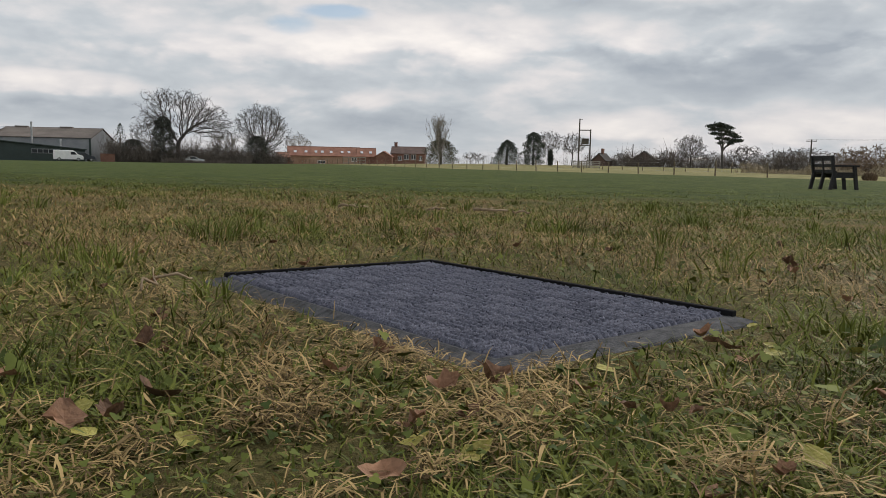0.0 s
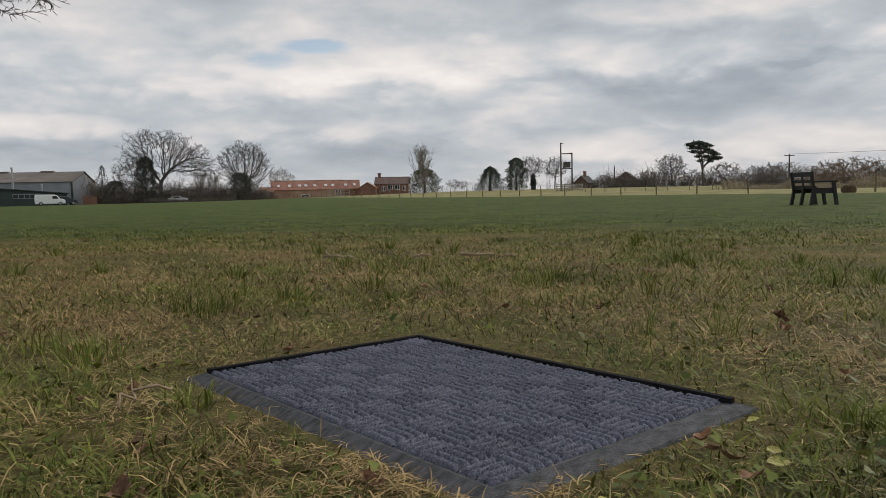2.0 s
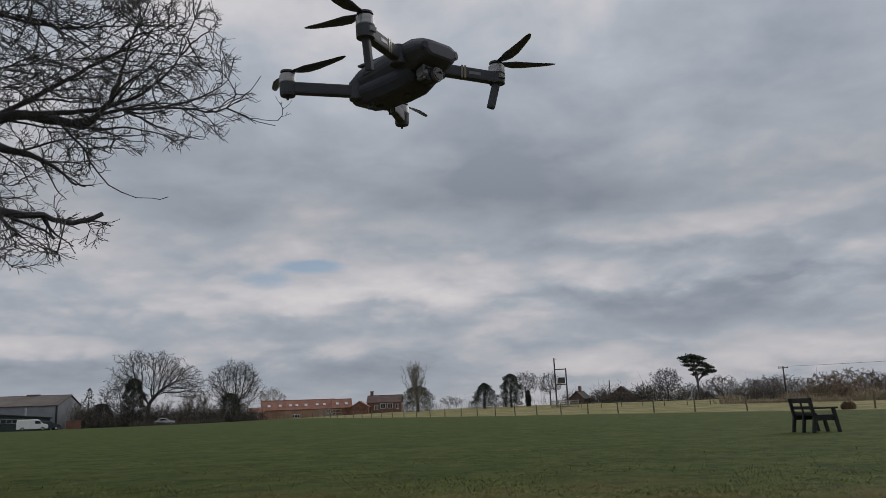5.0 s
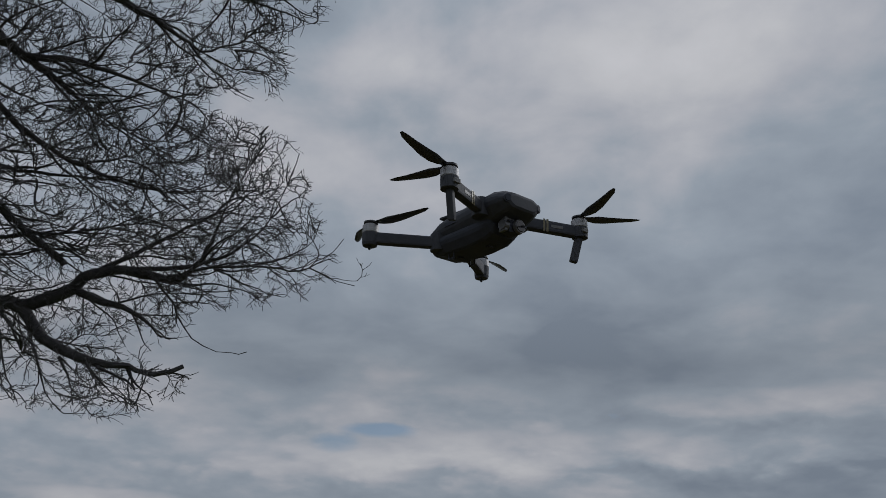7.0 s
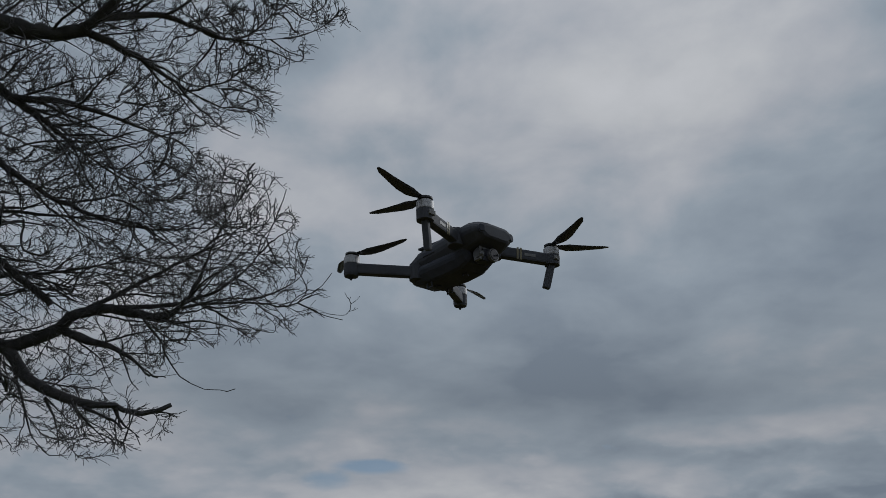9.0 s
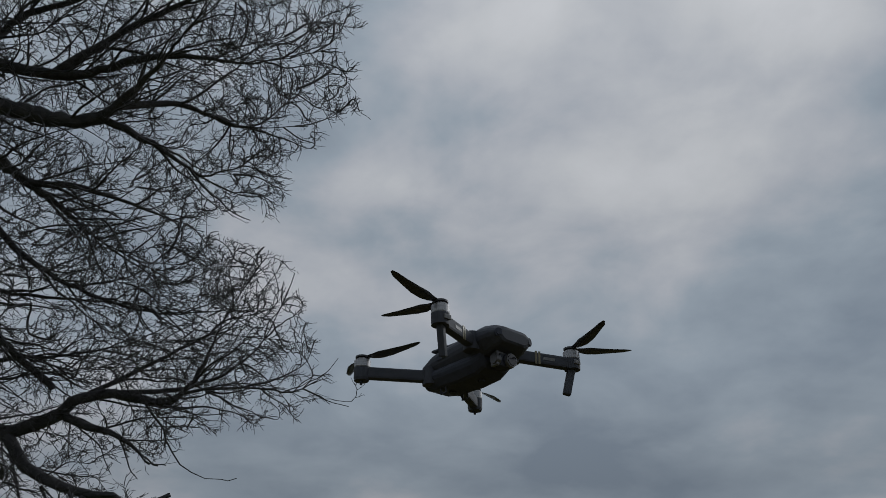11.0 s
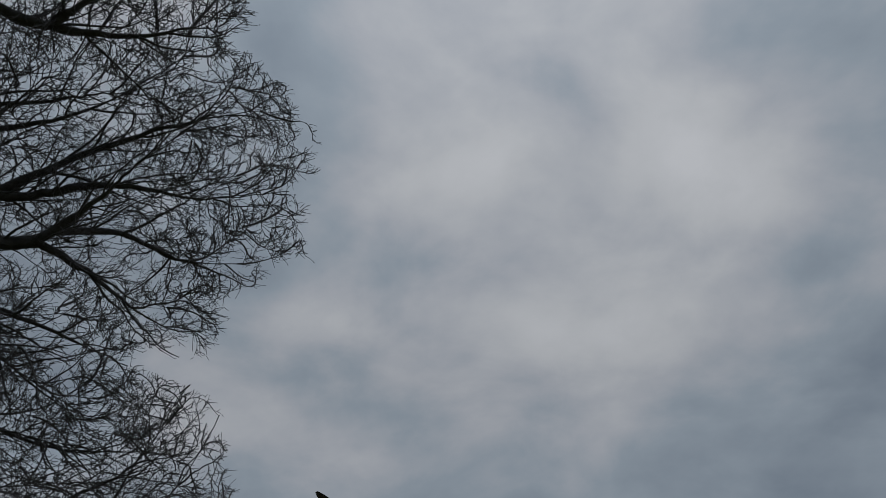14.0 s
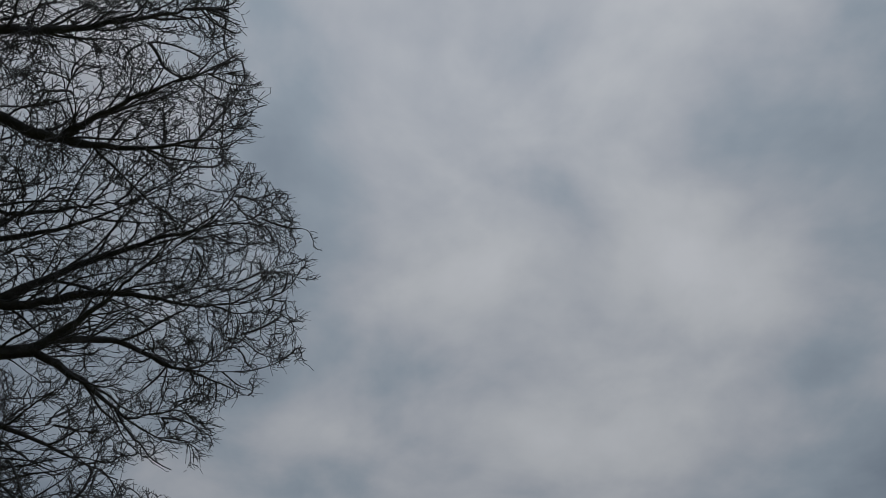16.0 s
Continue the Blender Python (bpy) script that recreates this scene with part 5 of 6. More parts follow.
scrub("reeds", -22.0, -37, 112, 92, 1.25, 14, M_REED, "pale dry reeds and grass along the hedge", 34, 3)
scrub("far_wood", 40, -40, 330, 330, 4.2, 5, M_TWIG, "low distant woodland on the horizon", 3, 10)


# ---- buildings ----
def gable_house(name, m, length, depth, eave, ridge, wall, roof, label, category="building", overhang=0.25):
    """A plain gabled building along its local x, its front towards local -y."""
    house = thing(name, m, label, category)
    l, d = length / 2, depth / 2
    bm = bmesh.new()
    v = [bm.verts.new(p) for p in ((-l, -d, -0.6), (l, -d, -0.6), (l, d, -0.6), (-l, d, -0.6), (-l, -d, eave), (l, -d, eave), (l, d, eave), (-l, d, eave), (-l, 0, ridge - 0.1), (l, 0, ridge - 0.1))]
    for f in ((0, 1, 5, 4), (2, 3, 7, 6), (1, 2, 6, 9, 5), (3, 0, 4, 8, 7), (4, 5, 9, 8), (6, 7, 8, 9)):
        bm.faces.new([v[i] for i in f])
    part("wall", bm, wall, house)
    slope = math.atan2(ridge - eave, d)
    run = (d + overhang) / math.cos(slope)
    for s in (-1, 1):
        bm = bmesh.new()
        cy, cz = s * (d + overhang) / 2, ridge - (d + overhang) / 2 * math.tan(slope) + 0.06
        q = pose(0, cy, cz, -s * math.degrees(slope))
        box(bm, (length + 2 * overhang, run, 0.12), q, 0.02)
        part("roof", bm, roof, house)
    part("ridge_cap", boxes(((length + 2 * overhang, 0.3, 0.12), pose(0, 0, ridge + 0.1), 0.04)), roof, house)
    return house, slope


def window(house, x, y, z, w, h, bars=2, tilt=0.0, frame_mat=None):
    """A window set on the front wall: frame, sill and panes."""
    bm = boxes(((w, 0.12, 0.09), pose(0, 0, h / 2), 0.01), ((w, 0.12, 0.09), pose(0, 0, -h / 2), 0.01))
    for i in range(bars + 1):
        box(bm, (0.09, 0.12, h), pose(-w / 2 + w * i / bars, 0, 0), 0.01)
    ob = part("window", bm, frame_mat or M_WHITE, house, "white-painted window frame")
    ob.matrix_basis = pose(x, y, z, tilt)
    for i in range(bars):
        bm = boxes(((w / bars - 0.09, 0.03, h - 0.09), pose(-w / 2 + w * (i + 0.5) / bars, 0.02, 0), 0.0))
        part("pane", bm, M_PANE, ob)
    return ob


def facing(az, dist, turn=0.0):
    """A pose on the ground, with local -y towards the mat, turned by some degrees."""
    p = bearing(az, dist, 0.0)
    return Matrix.Translation(p) @ pose(0, 0, 0, 0, 0, az + turn)


# the long brick barn with its red roof
barn, slope = gable_house("brick_barn", facing(9.2, 210, 3), 19.4, 6.5, 2.3, 4.7, M_PALEBRICK, M_PANTILE, "long low brick barn with orange pantile roof")
for i in range(7):
    sk = boxes(((0.75, 0.9, 0.1), pose(0, 0, 0), 0.02))
    ob = part("skylight", sk, M_SKYLIGHT, barn, "pale roof window")
    ob.matrix_basis = pose(-7.8 + (0, 2.9, 5.6, 7.3, 9.7, 12.7, 14.6)[i], -2.1, 3.28 + 0.12, math.degrees(slope))
window(barn, 8.1, -3.3, 1.5, 1.3, 1.3, 3)
window(barn, -0.8, -3.3, 0.6, 2.0, 0.7, 3)
annex, slope = gable_house("barn_annex", facing(6.0, 210, 3), 4.9, 5.6, 2.1, 4.3, M_BRICK, M_PANTILE, "brick annex with orange pantile roof")
for x in (-1.3, 1.1):
    ob = part("skylight", boxes(((0.75, 0.9, 0.1), pose(0, 0, 0), 0.02)), M_SKYLIGHT, annex, "pale roof window")
    ob.matrix_basis = pose(x, -1.75, 3.05 + 0.12, math.degrees(slope))
lean, _ = gable_house("brick_outhouse", facing(12.2, 206, 3), 3.2, 4.5, 1.9, 3.1, M_BRICK, M_PANTILE, "small brick outhouse with pantile roof")
window(lean, -0.6, -2.3, 1.1, 1.3, 0.9, 2)
# the brick house
house, _ = gable_house("brick_house", facing(2.75, 205, -4), 9.0, 7.0, 2.7, 4.5, M_BRICK, M_DARKTILE, "red-brick house with dark tiled roof and white windows")
for x, w, h, z in ((-2.2, 0.9, 1.2, 1.4), (-0.4, 1.3, 1.3, 1.75), (1.5, 1.3, 1.3, 1.75), (3.4, 0.8, 1.2, 1.5)):
    window(house, x, -3.55, z, w, h, 2)
part("chimney", boxes(((0.8, 0.8, 2.0), pose(-3.6, 0.6, 4.7), 0.03), ((0.95, 0.95, 0.15), pose(-3.6, 0.6, 5.7), 0.03)), M_BRICK, house)
garage, _ = gable_house("brick_garage", facing(4.6, 200, 84), 6.0, 4.4, 1.9, 3.2, M_BRICK, M_PANTILE, "small red-brick garage with a gable")
# the hut and the dark-roofed house behind the pasture
hut, _ = gable_house("brick_hut", facing(-11.9, 185, 62), 3.6, 3.6, 1.3, 2.9, M_DARKTILE, M_SLATE, "small brick hut with a chimney")
part("chimney", boxes(((0.6, 0.6, 1.6), pose(0.1, 0, 3.4), 0.03)), M_BRICK, hut)
gable_house("far_house", facing(-15.0, 195, 84), 7.0, 8.4, 0.7, 3.7, M_DARKTILE, M_SLATE, "far house with steep dark roof behind the hedge")
# farm sheds
shed, _ = gable_house("farm_shed", facing(29.3, 184, -21), 31.5, 15.8, 4.8, 7.0, M_CLAD, M_FIBRE, "long grey farm shed with brown fibre-cement roof")
part("roof_light", boxes(((2.0, 6.6, 0.05), pose(-4.4, -4.2, 6.05 + 0.12, math.degrees(math.atan2(2.2, 7.9))), 0.01)), M_SKYLIGHT, shed, "pale roof light")
part("ridge_vent", boxes(((2.6, 0.9, 0.4), pose(-0.5, 0, 7.15), 0.05)), M_FIBRE, shed)
part("ridge_vent", boxes(((2.6, 0.9, 0.4), pose(8.5, 0, 7.15), 0.05)), M_FIBRE, shed)
part("door_frame", boxes(((0.35, 0.3, 4.8), pose(15.6, -7.95, 2.3), 0.02)), M_GREENCLAD, shed)
def build_lean_shed():
    """A low shed whose roof falls along its front."""
    m = facing(28.35, 166, -1) @ Matrix.Scale(1.3, 4)
    shed = thing("green_shed", m, "low dark green shed with sloping roof", "building")
    bm = bmesh.new()
    ring = lambda y: [(-7.5, y, -0.4), (5.8, y, -0.4), (5.8, y, 1.7), (-7.5, y, 2.95)]
    loft(bm, [ring(-3.0), ring(3.0)])
    part("wall", bm, M_GREENCLAD, shed)
    tilt = math.degrees(math.atan2(1.25, 13.3))
    part("roof", boxes(((13.9, 6.6, 0.14), pose(-0.85, 0, 2.41, 0, tilt, 0), 0.03)), M_GREENCLAD, shed)
    strip = part("window", boxes(((3.7, 0.1, 0.66), pose(0.6, -3.05, 1.42), 0.02)), M_CLAD, shed, "long grey window strip")
    for i in range(5):
        part("pane", boxes(((0.64, 0.03, 0.5), pose(-0.85 + i * 0.72, -3.11, 1.42), 0.01)), M_PANE, strip)


build_lean_shed()


def flue(az, dist, top, label):
    bm = bmesh.new()
    rod(bm, (0, 0, 0), (0, 0, top), 0.17, 0.17, 12)
    rod(bm, (0, 0, top), (0, 0, top + 0.25), 0.22, 0.2, 12)
    ob = part("flue", bm, M_STEEL)
    ob.matrix_world = Matrix.Translation(bearing(az, dist))
    tagged(ob, label, "flue")


flue(28.9, 164, 7.2, "tall silver steel flue above the green shed")
flue(27.2, 164, 4.0, "short silver steel flue above the green shed")
bm = boxes(((2.2, 0.25, 1.5), pose(0, 0, 0.5), 0.03), ((2.3, 0.35, 0.12), pose(0, 0, 1.3), 0.03))
ob = part("brick_wall", bm, M_BRICK)
ob.matrix_world = facing(24.3, 165) @ Matrix.Scale(1.2, 4)
tagged(ob, "low weathered brick wall beside the shed", "wall")


# ---- vehicles ----
def vehicle(name, m, profile, width, paint, label, category, glass, screen, wheels, radius):
    """A body from its side profile, with window bands, wheels and lamps."""
    car = thing(name, m, label, category)
    hw = width / 2
    rings = []
    for y, sc in ((-hw, 0.955), (-hw + 0.1, 1.0), (hw - 0.1, 1.0), (hw, 0.955)):
        rings.append([(x * (0.99 if sc < 1 else 1), y, 0.35 + (z - 0.35) * sc) for x, z in profile])
    body = part("body", loft(bmesh.new(), rings), paint, car)
    for x0, x1, z0, z1, slant in glass:
        for y in (-hw - 0.004, hw + 0.004):
            bm = bmesh.new()
            s = 1 if y > 0 else -1
            v = [bm.verts.new(p) for p in ((x0, y, z0), (x1 + slant, y, z0), (x1, y, z1), (x0, y, z1))]
            w = [bm.verts.new((p.co.x, p.co.y - s * 0.03, p.co.z)) for p in v]
            bm.faces.new(v)
            for i in range(4):
                bm.faces.new((v[i], v[(i + 1) % 4], w[(i + 1) % 4], w[i]))
            part("side_window", bm, M_PANE, body)
    for x in wheels:
        for s in (-1, 1):
            bm = bmesh.new()
            rod(bm, (x, s * (hw - 0.22), radius), (x, s * (hw + 0.01), radius), radius, radius * 0.96, 20)
            wheel = part("wheel", bm, M_TYRE, car)
            bm = bmesh.new()
            rod(bm, (x, s * (hw + 0.01), radius), (x, s * (hw + 0.02), radius), radius * 0.6, radius * 0.55, 14)
            part("rim", bm, M_STEEL, wheel)
    (x0, z0), (x1, z1) = screen
    tilt = math.degrees(math.atan2(z0 - z1, x1 - x0))
    part("windscreen", boxes(((math.hypot(x1 - x0, z1 - z0), width * 0.86, 0.03), pose((x0 + x1) / 2, 0, (z0 + z1) / 2, 0, tilt, 0), 0.01)), M_PANE, body)
    end = max(x for x, z in profile)
    for s in (-1, 1):
        part("headlight", boxes(((0.08, 0.3, 0.16), pose(end - 0.06, s * (hw - 0.25), 0.85), 0.02)), M_SKYLIGHT, body)
    part("bumper", boxes(((0.16, width * 0.96, 0.22), pose(end - 0.03, 0, 0.48), 0.04)), M_TYRE, body)
    return car


van_shape = [(-2.45, 0.35), (-2.5, 1.2), (-2.42, 1.95), (-2.2, 2.0), (0.75, 1.98), (1.0, 1.9), (1.65, 1.25), (2.4, 1.02), (2.5, 0.7), (2.5, 0.35)]
vehicle("white_van", facing(26.75, 154, 0), van_shape, 1.95, M_WHITE, "white panel van parked by the green shed", "van", ((0.4, 1.1, 1.2, 1.74, 0.32),), ((1.02, 1.88), (1.62, 1.28)), (-1.5, 1.65), 0.34)
car_shape = [(-2.0, 0.35), (-2.1, 0.9), (-1.7, 1.0), (-1.1, 1.42), (0.2, 1.45), (1.0, 0.98), (1.95, 0.85), (2.05, 0.6), (2.0, 0.35)]
vehicle("dark_car", facing(25.85, 159, 15), [(x, z * 1.15) for x, z in car_shape], 1.8, M_DARKCAR, "dark car parked behind the white van", "car", ((-1.0, 0.1, 1.1, 1.5, 0.5),), ((0.25, 1.63), (0.95, 1.17)), (-1.25, 1.25), 0.32)
vehicle("silver_car", facing(18.5, 174, 0), car_shape, 1.75, M_SILVERCAR, "silver car parked by the hedge", "car", ((-1.05, 0.1, 0.98, 1.31, 0.5),), ((0.25, 1.42), (0.95, 1.02)), (-1.25, 1.25), 0.31)


# ---- bench ----
def build_bench():
    """A heavy dark garden bench, seen from behind one end."""
    bench = thing("garden_bench", pose(8.27, 16.25, ground_at(8.27, 16.25)) @ pose(0, 0, 0, 0, 0, -2) @ Matrix.Scale(0.83, 4), "dark-stained heavy wooden garden bench on the grass", "bench")
    half, deep = 0.56, 0.54   # local x forward, y along the bench
    for y in (-half, half):
        part("rear_leg", boxes(((0.085, 0.07, 0.52), pose(-0.04, y, 0.24, 0, 10, 0), 0.01)), M_BENCHWOOD, bench)
        part("back_post", boxes(((0.075, 0.07, 0.48), pose(-0.055, y, 0.64, 0, -9, 0), 0.01)), M_BENCHWOOD, bench)
        part("front_leg", boxes(((0.085, 0.07, 0.64), pose(deep - 0.01, y, 0.30, 0, -9, 0), 0.01)), M_BENCHWOOD, bench)
        part("armrest", boxes(((0.64, 0.10, 0.045), pose(0.27, y, 0.615), 0.012)), M_BENCHWOOD, bench)
        part("side_rail", boxes(((0.56, 0.06, 0.11), pose(0.24, y * 0.96, 0.36), 0.01)), M_BENCHWOOD, bench)
    for z, x, h in ((0.81, -0.095, 0.13), (0.625, -0.06, 0.085), (0.475, -0.035, 0.085)):
        part("back_slat", boxes(((0.035, 2 * half + 0.06, h), pose(x + 0.03, 0, z, 0, -9, 0), 0.008)), M_BENCHWOOD, bench)
    for i in range(4):
        part("seat_slat", boxes(((0.115, 2 * half + 0.04, 0.035), pose(0.07 + i * 0.13, 0, 0.435), 0.008)), M_BENCHWOOD, bench)
    for y in (0.0,):
        part("back_upright", boxes(((0.03, 0.07, 0.42), pose(-0.045, y, 0.62, 0, -9, 0), 0.008)), M_BENCHWOOD, bench)
    part("rear_leg", boxes(((0.08, 0.07, 0.50), pose(-0.04, 0, 0.23, 0, 10, 0), 0.01)), M_BENCHWOOD, bench)
    part("front_leg", boxes(((0.08, 0.07, 0.42), pose(deep - 0.02, 0, 0.2, 0, -9, 0), 0.01)), M_BENCHWOOD, bench)
    part("seat_rail", boxes(((0.05, 2 * half, 0.1), pose(deep - 0.06, 0, 0.37), 0.008)), M_BENCHWOOD, bench)
    return bench


build_bench()


# ---- pasture fence, timber pylon, poles ----
def build_fence(points, gap, label):
    pts = [Vector((x, y, 0)) for x, y in points]
    fence = thing("pasture_fence", Matrix.Identity(4), label, "fence")
    rng = random.Random(8)
    posts = []
    for a, b in zip(pts, pts[1:]):
        n = max(1, round((b - a).length / gap))
        posts += [a.lerp(b, i / n) for i in range(n)]
    posts.append(pts[-1])
    bm = bmesh.new()
    rod(bm, (0, 0, -0.3), (0, 0, 1.0), 0.055, 0.05, 8)
    first = part("post", bm, M_POST, fence)
    for i, p in enumerate(posts):
        ob = first if i == 0 else new("post", first.data)
        ob.parent = fence
        ob.matrix_basis = pose(p.x, p.y, ground_at(p.x, p.y), rng.uniform(-3, 3), rng.uniform(-3, 3)) @ Matrix.Diagonal((1, 1, rng.uniform(0.9, 1.08), 1))
    for h in (0.3, 0.6, 0.9):
        q = [np.array((p.x, p.y, ground_at(p.x, p.y) + h)) for p in posts]
        tubes("wire", q[:-1], q[1:], np.full(len(q) - 1, 0.0025), np.full(len(q) - 1, 0.0025), M_STEEL, fence, sides=3)
    return fence


build_fence([(-33, 173), (-14, 126), (4.3, 84), (15.2, 58.5), (18.5, 51), (22, 42.5), (27, 32)], 4.2, "post and wire fence along the pasture")
build_fence([(22, 118), (40, 104), (66, 86)], 3.4, "post and wire fence across the far pasture")


def build_hurdle(az, dist, turn, length, label, rails=4, h=1.25):
    hurdle = thing("timber_hurdle", facing(az, dist, turn), label, "fence")
    for i in range(5):
        part("post", boxes(((0.14, 0.14, h + 0.3), pose(-length / 2 + length * i / 4, 0, h / 2 - 0.1), 0.02)), M_RUNGS, hurdle)
    for k in range(rails):
        part("rail", boxes(((length, 0.06, 0.17), pose(0, -0.1, 0.25 + k * (h - 0.3) / (rails - 1)), 0.015)), M_RUNGS, hurdle)


build_hurdle(-10.75, 132, 5, 4.6, "grey timber post and rail pen below the pylon")
build_hurdle(6.9, 160, 20, 5.0, "weathered timber gate and stile by the barn", 3, 1.5)


def build_pylon():
    """Two timber poles with a platform that carries a transformer."""
    py = thing("timber_pylon", facing(-10.55, 140, 0), "tall two-pole timber power pylon with grey transformer", "pylon")
    for x, h in ((-1.0, 8.9), (1.02, 7.0)):
        bm = bmesh.new()
        rod(bm, (x, 0, -0.3), (x, 0, h), 0.16, 0.12, 10)
        part("pole", bm, M_POLE, py)
    part("top_beam", boxes(((2.3, 0.14, 0.18), pose(0, 0, 6.85), 0.02)), M_POLE, py)
    part("platform_beam", boxes(((2.3, 0.2, 0.18), pose(0, 0, 4.1), 0.02)), M_POLE, py)
    part("transformer", boxes(((1.3, 0.9, 0.95), pose(0.1, 0, 4.75), 0.06), ((1.4, 1.0, 0.12), pose(0.1, 0, 5.28), 0.03)), M_POLE, py, "grey steel transformer box")
    part("insulator_arm", boxes(((0.5, 0.1, 0.1), pose(-0.75, 0, 8.75), 0.02)), M_POLE, py)


build_pylon()


def utility_pole(az, dist, h, arm, label):
    pole = thing("utility_pole", facing(az, dist, 0), label, "pole")
    bm = bmesh.new()
    rod(bm, (0, 0, -0.3), (0, 0, h), 0.15, 0.11, 10)
    part("pole", bm, M_POLE, pole)
    if arm:
        part("crossarm", boxes(((arm, 0.12, 0.14), pose(0, 0, h - 0.25), 0.02)), M_POLE, pole)
        for x in (-arm / 2 + 0.1, 0, arm / 2 - 0.1):
            bm = bmesh.new()
            rod(bm, (x, 0, h - 0.2), (x, 0, h + 0.05), 0.05, 0.04, 8)
            part("insulator", bm, M_STEEL, pole)
    return pole


utility_pole(-26.05, 140, 5.4, 1.6, "timber utility pole with a crossarm")
for dx in (-0.7, 0.7):
    a, b = bearing(-26.05, 140, 0), bearing(-44, 118, 0)
    line = [np.array(a.lerp(b, i / 12)) + [dx, 0, 5.4 - 1.1 * (i / 12) * (1 - i / 12) * 4 * 0.3] for i in range(13)]
    ob = tubes("power_line", line[:-1], line[1:], np.full(12, 0.012), np.full(12, 0.012), M_TYRE)
    tagged(ob, "thin dark overhead power line", "cable")
utility_pole(-14.1, 190, 5.4, 0, "thin timber pole in the hedge")


# ---- grass, weeds and litter round the mat ----
def on_mat(x, y, margin=0.0):
    inv = MAT.inverted()
    lx = inv[0][0] * x + inv[0][1] * y + inv[0][3]
    ly = inv[1][0] * x + inv[1][1] * y + inv[1][3]
    return (np.abs(lx) < 0.198 - margin) & (np.abs(ly) < 0.2835 - margin)


def patch_noise(x, y, scale, seed):
    """Smooth random patches by summed waves, about -1 to 1."""
    r = np.random.default_rng(seed)
    out = np.zeros_like(x)
    for _ in range(7):
        a, f, p = r.uniform(0, 2 * np.pi), r.uniform(0.5, 1.6) / scale, r.uniform(0, 6.28)
        out += np.sin((x * np.cos(a) + y * np.sin(a)) * f * 6.28 + p)
    return out / 4.0


def dryness(x, y):
    """0 where the turf is green, 1 where it is worn to straw."""
    r = np.hypot(x, y - 0.2)
    band = smoothstep(0.9, 1.6, r) * (1 - smoothstep(3.4, 6.0, r))
    d = 0.18 + 0.50 * band * (1 - 0.85 * smoothstep(0.4, 1.5, x)) + 0.40 * patch_noise(x, y, 0.55, 3) + 0.32 * patch_noise(x, y, 0.17, 4) + 0.3 * patch_noise(x, y, 0.06, 6) * (1 - smoothstep(0.8, 1.6, r)) - 0.1 * (1 - smoothstep(0.7, 1.3, r)) - 0.08 * (1 - smoothstep(0.4, 0.65, r)) - 0.35 * smoothstep(5, 9, r) - 0.14 * smoothstep(0.3, 1.2, x)
    return np.clip(d, 0.03, 0.95)


def blades(name, n, rng, dry, near, far, material, label, half_angle=46, flatness=0.5, length=(0.02, 0.055), width=0.0019, joints=((0.0, 0.8), (0.4, 1.0), (0.75, 0.7), (1.0, 0.06))):
    r = np.exp(rng.uniform(np.log(near), np.log(far), n))
    a = np.radians(rng.uniform(-half_angle, half_angle, n) * 0.9 + rng.normal(0, 8, n)) + np.pi / 2
    x, y = r * np.cos(a), r * np.sin(a) - 0.02
    d = dryness(x, y)
    keep = (rng.random(n) < (d if dry else 1 - d)) & (rng.random(n) > smoothstep(5, 14, r)) & ~on_mat(x, y, -0.006)
    x, y, r = x[keep], y[keep], r[keep]
    n = len(x)
    grown = np.clip(r / 1.3, 1, 5)
    ln = np.where(on_mat(x, y, -0.07), 0.6, 1.0) * np.interp(r, (0.3, 0.6), (0.55, 1.0)) * rng.uniform(*length, n) * (1 + 0.35 * patch_noise(x, y, 0.35, 9)) * (1 + 0.05 * (grown - 1))
    wd = width * rng.uniform(0.6, 1.3, n) * grown ** 0.7
    h = rng.uniform(0, 2 * np.pi, n)
    lean = np.clip(rng.normal(flatness, 0.38, n), 0.02, 1.5)
    out = np.column_stack([np.cos(h), np.sin(h), np.zeros(n)])
    side = np.column_stack([-np.sin(h + rng.normal(0, 0.5, n)), np.cos(h), np.zeros(n)])
    base = np.column_stack([x, y, ground_z(x, y) - 0.004 + (rng.uniform(0, 0.018, n) if dry else 0)])
    bend = rng.uniform(0.2, 0.9, n)
    rings = []
    for f, w in joints:
        t = lean + bend * f
        c = base + out * (np.sin(t) * ln * f)[:, None]
        c[:, 2] += np.maximum(np.cos(t), -0.05) * ln * f
        c += side * (rng.normal(0, 0.05, n) * ln * f)[:, None]
        rings += [c - side * (wd * w / 2)[:, None], c + side * (wd * w / 2)[:, None]]
    verts = np.stack(rings, 1).reshape(-1, 3)
    quad = np.array([[2 * i, 2 * i + 1, 2 * i + 3, 2 * i + 2] for i in range(len(joints) - 1)])
    faces = (np.arange(n)[:, None, None] * 2 * len(joints) + quad[None]).reshape(-1, 4)
    ob = quads(name, verts, faces, material)
    return tagged(ob, label, "grass", kind="stuff")


